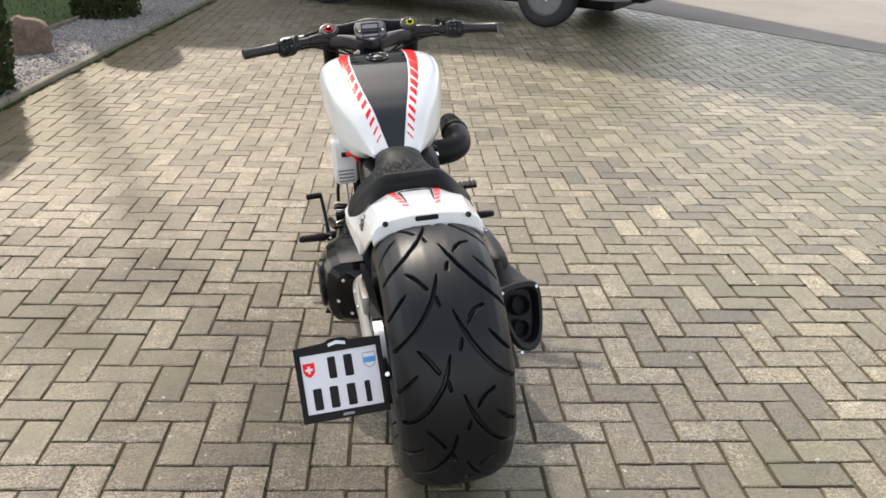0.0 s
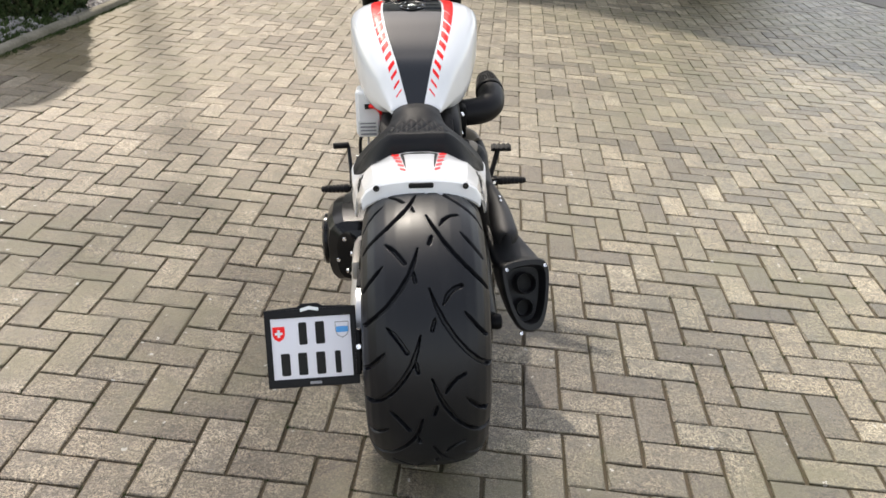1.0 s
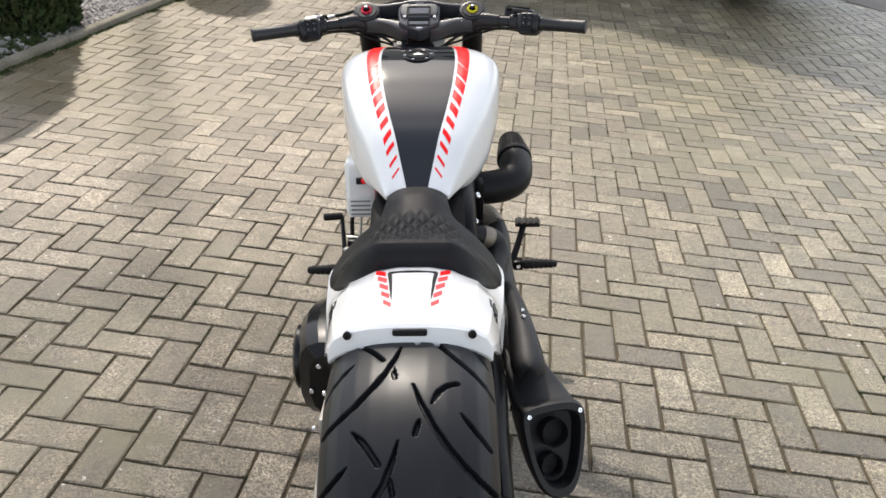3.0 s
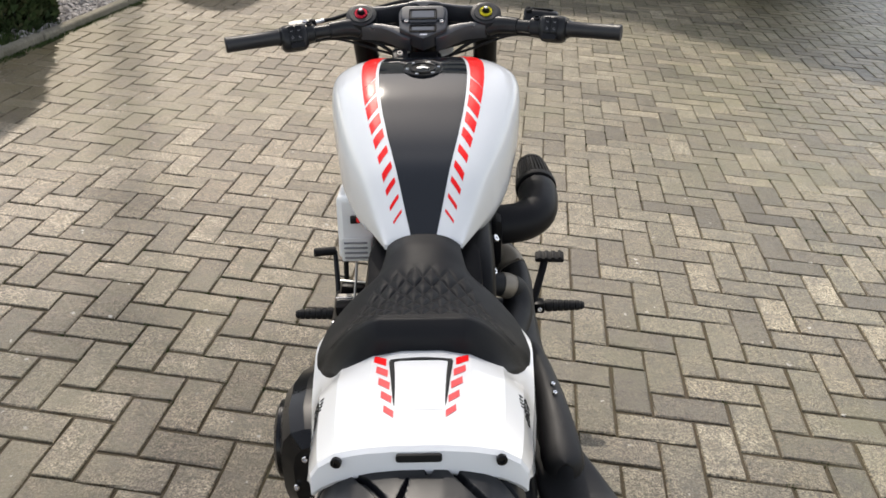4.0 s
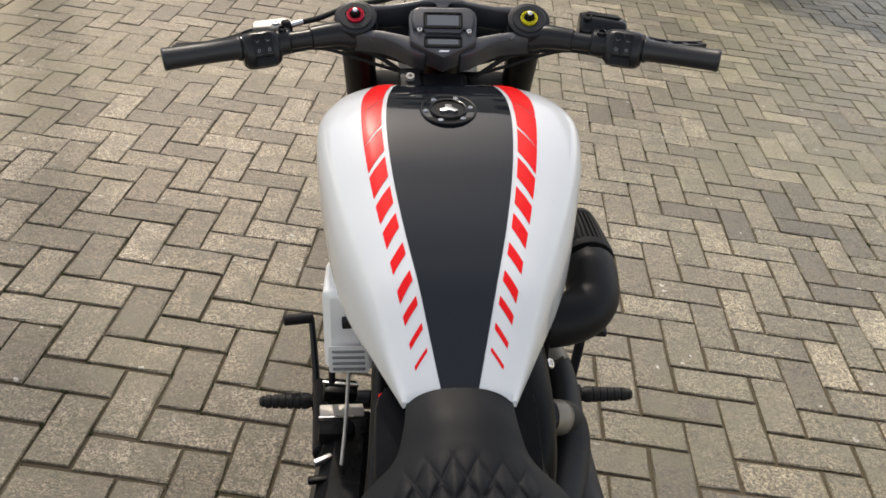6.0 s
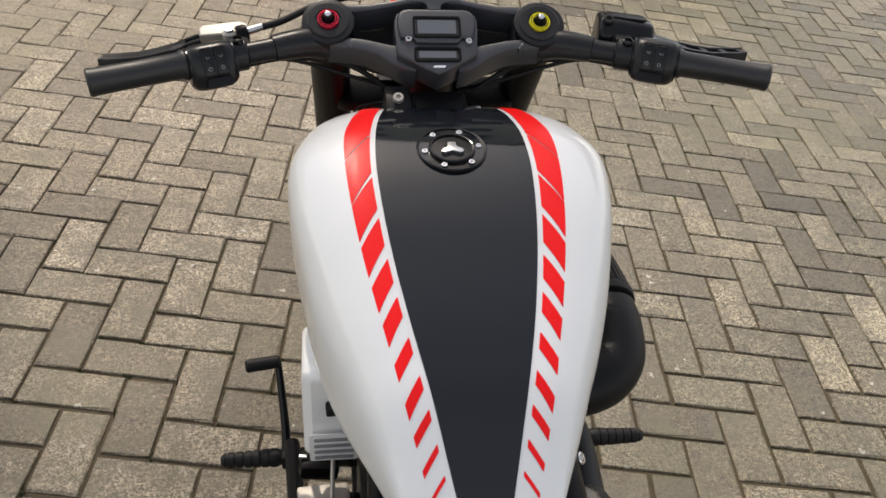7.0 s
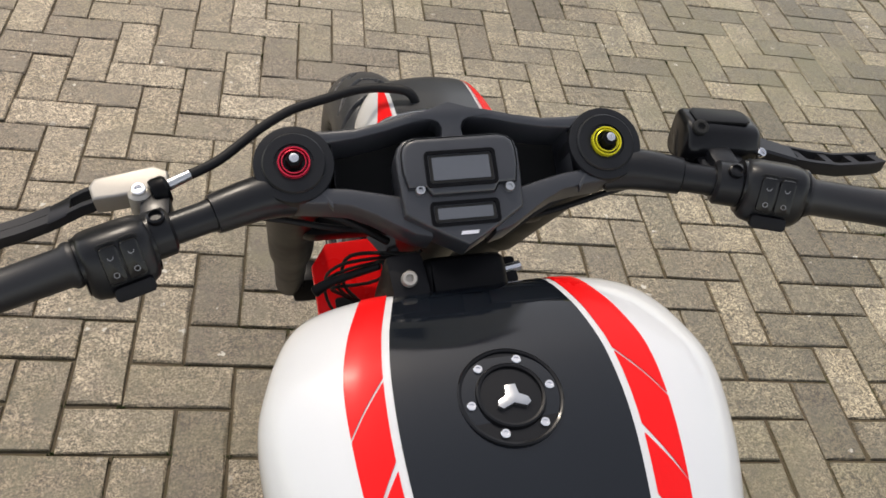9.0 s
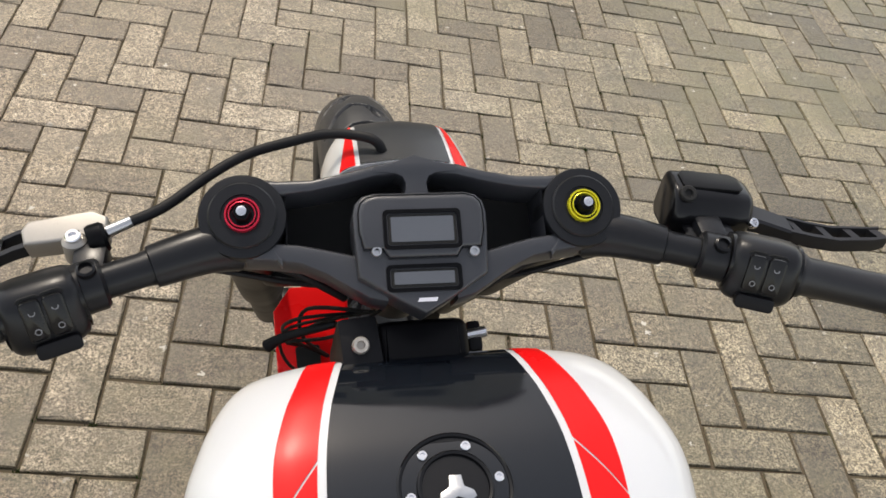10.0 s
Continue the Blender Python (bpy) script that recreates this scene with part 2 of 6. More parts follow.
PLATE = surf("white_plate_film", (0.74, 0.74, 0.80), 0.35, var=0.03, scale=14, fine=300, bump=0.03)
BLUE = surf("blue_film", (0.05, 0.32, 0.72), 0.4, var=0.05, scale=20, fine=300, bump=0.0)
GREY = surf("grey_print", (0.26, 0.26, 0.275), 0.5, var=0.2, scale=60, fine=300, bump=0.0)
# for prints and clips, and as painted shade in slots, bores and pockets
SOCKET = surf("matt_black_recess", (0.006, 0.006, 0.006), 0.8, var=0.2, scale=20, fine=300, bump=0.1)
PAVER_ONE, PAVER_MANY = paver_material("concrete_paver", True), paver_material("concrete_paver_field", False)
JOINT = blotched("mossy_joint_sand", [(0.044, 0.034, 0.022), (0.080, 0.062, 0.041), (0.066, 0.053, 0.030), (0.050, 0.054, 0.022)], 3.5, 60, 0.95, 0.5, 0.003)
ASPHALT = blotched("pale_asphalt", [(0.16, 0.148, 0.13), (0.215, 0.198, 0.177), (0.255, 0.235, 0.21)], 0.7, 90, 0.9, 0.4, 0.003)
KERB = blotched("weathered_concrete_kerb", [(0.085, 0.080, 0.050), (0.19, 0.172, 0.130), (0.31, 0.285, 0.225)], 7, 130, 0.9, 0.5, 0.003)
STONE = blotched("brown_field_stone", [(0.10, 0.072, 0.055), (0.17, 0.125, 0.095), (0.26, 0.215, 0.175)], 9, 60, 0.9, 0.7, 0.012)
SOIL = blotched("dark_soil", [(0.06, 0.05, 0.04), (0.10, 0.085, 0.07), (0.15, 0.13, 0.11)], 8, 70, 0.95, 0.6, 0.01)
LAWN = blotched("lawn_ground", [(0.035, 0.06, 0.015), (0.06, 0.10, 0.025), (0.09, 0.12, 0.035)], 4, 60, 0.95, 0.6, 0.01)
GRAVEL = island_material("split_gravel", [(0.17, 0.155, 0.145), (0.27, 0.25, 0.24), (0.38, 0.355, 0.34), (0.21, 0.195, 0.185), (0.47, 0.45, 0.43)])
THUJA = island_material("conifer_needles", [(0.018, 0.032, 0.010), (0.030, 0.052, 0.014), (0.045, 0.065, 0.020), (0.055, 0.050, 0.022)])
BLADE = island_material("grass_blades", [(0.03, 0.055, 0.014), (0.05, 0.08, 0.02), (0.075, 0.095, 0.03)])
BARK = blotched("bark", [(0.05, 0.035, 0.025), (0.10, 0.075, 0.055)], 14, 90, 0.95, 0.7, 0.01)
RENDER_WALL = blotched("rendered_house_wall", [(0.55, 0.53, 0.48), (0.62, 0.60, 0.55)], 2, 60, 0.9, 0.3, 0.002)
ROOF = blotched("clay_roof_tile", [(0.16, 0.07, 0.05), (0.24, 0.11, 0.07)], 3, 40, 0.85, 0.5, 0.01)
VAN = surf("silver_grey_van_paint", (0.22, 0.23, 0.24), 0.25, metal=0.3, var=0.06, scale=3, fine=200, bump=0.02, coat=0.5)
STEEL_RIM = surf("grey_alloy_rim", (0.24, 0.24, 0.25), 0.40, metal=0.6, var=0.2, scale=12, fine=200, bump=0.1, dirt=(0.05, 0.045, 0.04))
VAN_TYRE = surf("dusty_tyre_rubber", (0.028, 0.028, 0.029), 0.75, var=0.25, scale=6, fine=200, bump=0.2, dist=0.0008, dirt=(0.09, 0.085, 0.075))
GLASS_DARK = surf("tinted_glass", (0.015, 0.017, 0.018), 0.06, var=0.1, scale=3, fine=60, bump=0.0, coat=0.5)

# ---- mesh helpers ----


class Geo:
    """Gathers vertices and faces of one mesh."""

    def __init__(self):
        self.v, self.f = [], []

    def add(self, verts, faces, m=None):
        k = len(self.v)
        self.v += [tuple(m @ Vector(p)) if m is not None else tuple(float(c) for c in p) for p in verts]
        self.f += [tuple(k + i for i in f) for f in faces]
        return self

    def bm(self, bm, m=None):
        bm.verts.index_update()
        self.add([v.co.copy() for v in bm.verts], [[v.index for v in f.verts] for f in bm.faces], m)
        bm.free()
        return self

    def box(self, centre, size, bevel=0.003, turn=(0, 0, 0), seg=2):
        bm = bmesh.new()
        bmesh.ops.create_cube(bm, size=1.0)
        for v in bm.verts:
            v.co = Vector((v.co.x * size[0], v.co.y * size[1], v.co.z * size[2]))
        if bevel:
            bmesh.ops.bevel(bm, geom=bm.edges[:], offset=min(bevel, 0.45 * min(size)), segments=seg, profile=0.6, affect="EDGES")
        return self.bm(bm, pose(*centre, *turn))

    def prism(self, poly, low, high, m, bevel=0.0, seg=2):
        """A polygon in the local xy plane, from z = low to high, with rounded rims."""
        bm = bmesh.new()
        face = bm.faces.new([bm.verts.new((x, y, low)) for x, y in poly])
        out = bmesh.ops.extrude_face_region(bm, geom=[face])
        bmesh.ops.translate(bm, vec=(0, 0, high - low), verts=[g for g in out["geom"] if isinstance(g, bmesh.types.BMVert)])
        bmesh.ops.recalc_face_normals(bm, faces=bm.faces[:])
        if bevel:
            bmesh.ops.bevel(bm, geom=[e for e in bm.edges if abs(e.verts[0].co.z - e.verts[1].co.z) < 1e-6], offset=bevel, segments=seg, profile=0.6, affect="EDGES")
        return self.bm(bm, m)

    def loft(self, rings, cap=True, closed=True):
        n = len(rings[0])
        verts = [p for r in rings for p in r]
        faces = []
        for i in range(len(rings) - 1):
            for j in range(n if closed else n - 1):
                a, b = i * n + j, i * n + (j + 1) % n
                faces.append((a, b, b + n, a + n))
        if cap:
            faces += [tuple(range(n - 1, -1, -1)), tuple((len(rings) - 1) * n + j for j in range(n))]
        return self.add(verts, faces)

    def tube(self, pts, radii, seg=14, smooth=6, flat=1.0):
        """A round rod along a smooth line through pts, with rounded ends."""
        pts = [Vector(p) for p in pts]
        if isinstance(radii, (int, float)):
            radii = [radii] * len(pts)
        line, rad = [], []
        for i in range(len(pts) - 1):
            p0, p1, p2, p3 = pts[max(0, i - 1)], pts[i], pts[i + 1], pts[min(len(pts) - 1, i + 2)]
            steps = smooth if len(pts) > 2 else 1
            for k in range(steps):
                t = k / steps
                line.append(0.5 * ((2 * p1) + (p2 - p0) * t + (2 * p0 - 5 * p1 + 4 * p2 - p3) * t * t + (3 * p1 - p0 - 3 * p2 + p3) * t ** 3))
                rad.append(radii[i] + (radii[i + 1] - radii[i]) * t)
        line.append(pts[-1]), rad.append(radii[-1])
        t0, t1 = (line[1] - line[0]).normalized(), (line[-1] - line[-2]).normalized()
        e0, e1 = 0.25 * rad[0], 0.25 * rad[-1]
        line = [line[0], line[0] + t0 * e0] + line[1:-1] + [line[-1] - t1 * e1, line[-1]]
        rad = [rad[0] * 0.72, rad[0]] + rad[1:-1] + [rad[-1], rad[-1] * 0.72]
        up = Vector((0, 0, 1)) if abs(t0.z) < 0.9 else Vector((1, 0, 0))
        rings = []
        for i, p in enumerate(line):
            t = (line[min(i + 1, len(line) - 1)] - line[max(0, i - 1)]).normalized()
            a = t.cross(up).normalized()
            b = a.cross(t).normalized()
            up = b
            rings.append([p + (a * math.cos(w) + b * math.sin(w) * flat) * rad[i] for w in (2 * math.pi * j / seg for j in range(seg))])
        return self.loft(rings)

    def lathe(self, profile, m, seg=32, close=False):
        """Turns (radius, height) pairs round the local z axis."""
        n = len(profile)
        verts = [(r * math.cos(2 * math.pi * i / seg), r * math.sin(2 * math.pi * i / seg), h) for i in range(seg) for r, h in profile]
        faces = []
        for i in range(seg):
            k, l = i * n, ((i + 1) % seg) * n
            faces += [(k + j, l + j, l + j + 1, k + j + 1) for j in range(n - 1)]
            if close:
                faces.append((k + n - 1, l + n - 1, l, k))
        if not close:
            for j in (0, n - 1):
                if profile[j][0] > 1e-6:
                    faces.append(tuple((i * n + j) for i in (range(seg) if j else range(seg - 1, -1, -1))))
        return self.add(verts, faces, m)

    def obj(self, name, mat, parent=None, label="", smooth=38, fix=True):
        me = bpy.data.meshes.new(name)
        me.from_pydata(self.v, [], self.f)
        if fix:
            bm = bmesh.new()
            bm.from_mesh(me)
            bmesh.ops.recalc_face_normals(bm, faces=bm.faces[:])
            bm.to_mesh(me)
            bm.free()
        me.shade_smooth()
        me.set_sharp_from_angle(angle=radians(smooth))
        me.materials.append(mat)
        ob = new(name, me)
        ob.parent = parent
        return tagged(ob, label)


def axis_at(origin, direction, spin=0.0):
    """A pose whose local z runs along direction."""
    q = Vector(direction).normalized().to_track_quat("Z", "Y").to_matrix().to_4x4()
    return Matrix.Translation(origin) @ q @ pose(0, 0, 0, 0, 0, spin)


def frame_of(origin, ux, uy):
    """A pose from two in-plane directions."""
    ux = Vector(ux).normalized()
    uz = ux.cross(Vector(uy)).normalized()
    uy = uz.cross(ux)
    m = Matrix((ux, uy, uz)).transposed().to_4x4()
    m.translation = Vector(origin)
    return m


def thing(name, label, category, m=None, group="", kind=""):
    ob = new(name)
    ob.empty_display_size = 0.1
    if m is not None:
        ob.matrix_basis = m
    return tagged(ob, label, category, group, kind)


def disc(r, n=32):
    return [(r * math.cos(2 * math.pi * i / n), r * math.sin(2 * math.pi * i / n)) for i in range(n)]


def rounded(w, h, r, n=4):
    """A rounded rectangle round the origin."""
    out = []
    for cx, cy, a in ((w / 2 - r, h / 2 - r, 0), (-w / 2 + r, h / 2 - r, 90), (-w / 2 + r, -h / 2 + r, 180), (w / 2 - r, -h / 2 + r, 270)):
        out += [(cx + r * math.cos(radians(a + 90 * k / n)), cy + r * math.sin(radians(a + 90 * k / n))) for k in range(n + 1)]
    return out


def bolt(parent, p, d, r=0.007, h=0.005, mat=None, label="polished socket-head bolt"):
    g = Geo().lathe([(r, 0), (r, h * 0.8), (r * 0.85, h), (r * 0.5, h), (r * 0.42, h * 0.5), (0.0, h * 0.5)], axis_at(p, d), 18)
    return g.obj("bolt", mat or CHROME, parent, label)

# ---- ground ----
ground = Geo().add([(-400, -400, -0.05), (400, -400, -0.05), (400, 400, -0.05), (-400, 400, -0.05)], [(0, 1, 2, 3)]).obj("ground", ASPHALT)
tagged(ground, "pale asphalt ground reaching to the horizon", "ground", kind="structure")


def kerb_x(y):
    """The kerb's face towards the paving."""
    return -2.215 + 0.184 * (y - 4.1)


FAR = 9.3   # the paving ends where 0.57 x + 0.82 y passes this


def strip(name, near, far, y0, y1, z, mat, label, category):
    g = Geo()
    n = 60
    v = []
    for i in range(n + 1):
        y = y0 + (y1 - y0) * i / n
        v += [(kerb_x(y) + near, y, z + 0.012 * noise.noise((near, y * 1.7, 0))), (kerb_x(y) + far, y, z + 0.012 * noise.noise((far, y * 1.7, 3)))]
    g.add(v, [(2 * i, 2 * i + 1, 2 * i + 3, 2 * i + 2) for i in range(n)])
    return tagged(g.obj(name, mat), label, category, kind="structure")


strip("planting_bed", -0.05, -0.93, -6, 16, -0.004, SOIL, "dark soil of the planting bed under gravel", "bed")
strip("lawn", -0.97, -40, -6, 40, 0.012, LAWN, "short green lawn beyond the planting bed", "lawn")
bedding = Geo()
bedding.add([(kerb_x(-4.05), -4.05, -0.006), (7.05, -4.05, -0.006), (7.05, 6.4, -0.006), (-0.2, 11.5, -0.006), (kerb_x(11.5), 11.5, -0.006)], [(0, 1, 2, 3, 4)])
tagged(bedding.obj("paving_bed", JOINT), "dark sandy mossy jointing between the pavers", "paving", kind="structure")

# the street's pale asphalt laps over the paving's cut edge, along the dark-to-pale boundary
road = Geo()
edge_a, edge_b, away = Vector((2.4, 12.10, 0)), Vector((10.6, -5.28, 0)), Vector((0.905, 0.427, 0))
rows = []
for k in range(121):
    p = edge_a + (edge_b - edge_a) * (k / 120) + away * (0.012 * noise.noise((k * 0.37, 0, 2)))
    rows.append([tuple(p + Vector((0, 0, -0.01))), tuple(p + Vector((0, 0, 0.006))), tuple(p + away * 0.05 + Vector((0, 0, 0.010))), tuple(p + away * 1.5 + Vector((0, 0, 0.010))), tuple(p + away * 60 + Vector((0, 0, 0.010)))])
tagged(road.loft(rows, cap=False, closed=False).obj("road", ASPHALT), "pale asphalt road beside the paving", "road", kind="structure")

# kerb stones along the bed, and the edging towards the lawn
kerb_dir = math.degrees(math.atan2(-0.184, 1.0))


def edging(name, offset, width, height, label):
    row = thing(name, label, "kerb", kind="structure")
    length = 0.98
    y = -5.0
    while y < 14:
        g = Geo()
        g.box((0, 0, 0), (width, length - 0.012, height + 0.1), 0.018, seg=3)
        for k, p in enumerate(g.v):
            s = 0.006 * noise.noise((p[0] * 9, p[1] * 5 + y, p[2] * 9 + offset))
            g.v[k] = (p[0] + s, p[1], p[2] + s)
        ob = g.obj("kerb_stone", KERB, row)
        ob.matrix_basis = pose(kerb_x(y) + offset, y, height / 2 - 0.05 + random.uniform(-0.004, 0.004), random.uniform(-0.5, 0.5), random.uniform(-1, 1), kerb_dir)
        y += length * math.cos(radians(kerb_dir))
    return row


edging("kerb", -0.03, 0.06, 0.04, "weathered mossy concrete kerb along the gravel bed")
edging("lawn_edging", -0.94, 0.05, 0.05, "old concrete edging between gravel bed and lawn")


def scatter(name, count, place, size, mat, label, category, flat=0.7):
    """Small angular stones, as one object."""
    ico = [Vector(p).normalized() for p in ((0, 0, 1), (0.89, 0, 0.45), (0.28, 0.85, 0.45), (-0.72, 0.53, 0.45), (-0.72, -0.53, 0.45), (0.28, -0.85, 0.45), (0.72, 0.53, -0.45), (-0.28, 0.85, -0.45), (-0.89, 0, -0.45), (-0.28, -0.85, -0.45), (0.72, -0.53, -0.45), (0, 0, -1))]
    tri = [(0, 1, 2), (0, 2, 3), (0, 3, 4), (0, 4, 5), (0, 5, 1), (1, 6, 2), (2, 7, 3), (3, 8, 4), (4, 9, 5), (5, 10, 1), (6, 7, 2), (7, 8, 3), (8, 9, 4), (9, 10, 5), (10, 6, 1), (11, 7, 6), (11, 8, 7), (11, 9, 8), (11, 10, 9), (11, 6, 10)]
    rng = random.Random(name)
    g = Geo()
    for _ in range(count):
        x, y, z = place(rng)
        s = size * rng.uniform(0.55, 1.3)
        m = pose(x, y, z + s * 0.3, rng.uniform(-40, 40), rng.uniform(-40, 40), rng.uniform(0, 360)) @ Matrix.Diagonal((s * rng.uniform(0.7, 1.3), s * rng.uniform(0.6, 1.1), s * flat, 1))
        g.add([p * rng.uniform(0.75, 1.2) for p in ico], tri, m)
    return tagged(g.obj(name, mat, smooth=10, fix=False), label, category, kind="stuff")


def in_bed(rng):
    y = rng.uniform(-5.5, 13.5) if rng.random() < 0.45 else rng.uniform(3.5, 9.5)
    if 1.5 < y < 4.25 and rng.random() < 0.8:
        y += 4.6
    return kerb_x(y) - rng.uniform(0.08, 0.9), y, 0.0


scatter("gravel", 12000, in_bed, 0.026, GRAVEL, "loose pale grey and violet split gravel in the bed", "gravel")


def tufts(name, count, place, height, mat, label, category):
    rng = random.Random(name)
    g = Geo()
    for _ in range(count):
        x, y, z = place(rng)
        a, h = rng.uniform(0, 6.28), height * rng.uniform(0.4, 1.2)
        lean_x, lean_y, w = rng.uniform(-0.5, 0.5) * h, rng.uniform(-0.5, 0.5) * h, 0.10 * h + 0.0012
        dx, dy = w * math.cos(a), w * math.sin(a)
        g.add([(x - dx, y - dy, z), (x + dx, y + dy, z), (x + dx * 0.6 + lean_x * 0.4, y + dy * 0.6 + lean_y * 0.4, z + h * 0.6), (x + lean_x, y + lean_y, z + h)], [(0, 1, 2), (0, 2, 3)])
    return tagged(g.obj(name, mat, fix=False), label, category, kind="stuff")


def by_kerb(rng):
    y = 1.6 + 7.6 * rng.random() ** 1.3
    return kerb_x(y) + 0.004 + abs(rng.gauss(0, 0.022)), y, -0.006


def on_lawn(rng):
    y = rng.uniform(3, 12)
    return kerb_x(y) - rng.uniform(0.97, 3.4), y, 0.01


def by_bush(rng):
    y = rng.uniform(2.0, 4.5)
    return kerb_x(y) - 0.07 - abs(rng.gauss(0.05, 0.28)), y, 0.0


tufts("kerb_moss", 9000, by_kerb, 0.018, BLADE, "low moss and weeds in the gutter along the kerb", "moss")
tufts("grass", 12000, on_lawn, 0.028, BLADE, "short grass of the lawn behind the bed", "grass")
tufts("bed_weeds", 9000, by_bush, 0.034, BLADE, "low weeds at the foot of the conifer", "weeds")


def shrub(name, x, y, r, h, count, label, seed):
    """A dense clipped conifer: short trunk, limbs and a crown of many small sprays with gaps."""
    root = thing(name, label, "shrub", pose(x, y, 0))
    g = Geo()
    g.tube([(0, 0, -0.03), (0.01, 0, h * 0.4), (0, 0.01, h * 0.8)], [r * 0.12, r * 0.09, r * 0.03], 8)
    rng = random.Random(seed)
    for _ in range(14):
        a, z = rng.uniform(0, 6.28), rng.uniform(0.1, 0.75) * h
        g.tube([(0, 0, z * 0.8), (r * 0.4 * math.cos(a), r * 0.4 * math.sin(a), z), (r * 0.8 * math.cos(a), r * 0.8 * math.sin(a), z + 0.1 * h)], [r * 0.04, r * 0.03, r * 0.01], 5, 2)
    g.obj("trunk", BARK, root)
    c = Geo()
    for _ in range(count):
        a, u = rng.uniform(0, 6.28), rng.random()
        z = h * (-0.004 + 0.98 * u)
        env = (0.90 + 0.1 * math.sin(min(1, u * 4) * 1.57)) * (1 - max(0, (u - 0.62) / 0.38) ** 2.2) ** 0.5
        lump = 1 + 0.16 * noise.noise((3 * math.cos(a) + seed, 3 * math.sin(a), 5 * u)) + 0.06 * noise.noise((9 * math.cos(a), 9 * math.sin(a) + seed, 14 * u))
        q = r * env * lump * (1 - 0.42 * rng.random() ** 2.2)
        px, py = q * math.cos(a), q * math.sin(a)
        m = pose(px, py, z, rng.uniform(-35, 35), rng.uniform(-35, 35), math.degrees(a) + rng.uniform(-50, 50))
        s = rng.uniform(0.022, 0.05)
        c.add([(0, -0.16 * s, -0.3 * s), (s * 0.5, 0, 0.1 * s), (0, 0.16 * s, -0.3 * s), (s * 0.75, 0.28 * s, s * 0.8), (s * 0.55, -0.3 * s, s * 0.9), (s * 0.2, 0, s * 1.2)], [(0, 1, 4), (1, 2, 3), (0, 1, 5), (1, 2, 5), (1, 3, 4)], m)
    c.obj("crown", THUJA, root, fix=False)
    return root


shrub("conifer_shrub", -2.64, 4.44, 0.37, 2.6, 26000, "dense dark green clipped conifer in the gravel bed", 3)
shrub("conifer_shrub", -2.25, 7.95, 0.34, 3.55, 17000, "dark green rounded conifer at the far end of the bed", 8)
shrub("conifer_shrub", -3.35, 6.2, 0.40, 0.95, 6000, "dark green shrub on the lawn behind the standing stone", 5)

# the standing stone
stone = Geo()
rings = []
for i in range(17):
    u = i / 16
    w = 1.04 - 0.13 * u - 0.30 * max(0.0, (u - 0.86) / 0.14) ** 2
    ring = []
    for k in range(44):
        t = 2 * math.pi * k / 44
        c, q = math.cos(t), math.sin(t)
        ring.append((0.150 * w * math.copysign(abs(c) ** 0.42, c) + 0.026 * noise.noise((2.4 * c, 2.4 * q, 4 * u)) - 0.01 * u, 0.11 * w * math.copysign(abs(q) ** 0.42, q) + 0.022 * noise.noise((2 * q, 5 * u, 1)), 0.34 * u - 0.04 - 0.03 * u * c + 0.012 * u * noise.noise((4 * c, 4 * q, 9))))
    rings.append(ring)
standing = tagged(stone.loft(rings).obj("standing_stone", STONE, smooth=40), "rough brown upright field stone in the gravel bed", "stone")
standing.matrix_basis = pose(-2.46, 5.86, 0, 0, 0, 12)

# ---- parked van, seen by its wheels and sills ----
van = thing("van", "parked silver-grey van with dark sills on the paving", "van", pose(2.41, 7.44, 0, 0, 0, math.degrees(math.atan2(0.62, -0.78))))
# local: x ahead from the near rear wheel, y to the van's right (away is minus)
W, L0, L1, H = 1.86, -1.02, 3.95, 1.9


def van_ring(x):
    u = (x - L0) / (L1 - L0)
    top = H - (0 if u < 0.62 else 0.95 * ((u - 0.62) / 0.38) ** 1.1)
    pinch = 0.0 if 0.04 < u < 0.93 else 0.10
    y0, y1 = 0.06 - pinch, -W - 0.02 + pinch
    low = 0.33 if 0.03 < u < 0.97 else 0.42
    ym = (y0 + y1) / 2
    return [(x, y0, low), (x, y0 + 0.03, 0.6), (x, y0 + 0.03, 0.95), (x, y0 - 0.06, min(1.0, top - 0.05)), (x, y0 - 0.16, max(0.98, top - 0.12)), (x, y0 - 0.3, max(1.0, top)), (x, ym, max(1.02, top + 0.03)), (x, y1 + 0.3, max(1.0, top)), (x, y1 + 0.16, max(0.98, top - 0.12)), (x, y1 + 0.06, min(1.0, top - 0.05)), (x, y1 - 0.03, 0.95), (x, y1 - 0.03, 0.6), (x, y1, low), (x, ym, low - 0.05)]


Geo().loft([van_ring(L0 + (L1 - L0) * k / 30) for k in range(31)]).obj("body", VAN, van)
for y in (0.075, -W - 0.035):
    Geo().box(((L0 + L1) / 2, y, 0.37), (L1 - L0 - 1.9, 0.05, 0.12), 0.015).obj("sill", PLASTIC, van, "dark plastic sill")
    for x0, x1 in ((-0.8, 0.9), (1.0, 2.2)):
        Geo().box(((x0 + x1) / 2, y - math.copysign(0.125, y + 1), 1.42), (x1 - x0, 0.02, 0.5), 0.008, (math.copysign(10, y + 1), 0, 0)).obj("window", GLASS_DARK, van, "tinted side window")
# plain block added beneath the floor to deepen the shade under the van
Geo().box(((L0 + L1) / 2, -W / 2, 0.27), (L1 - L0 - 0.7, W - 0.5, 0.16), 0.04, seg=3).obj("van_shade_block", PLASTIC, van, "plain dark block added beneath the van to deepen its shade")
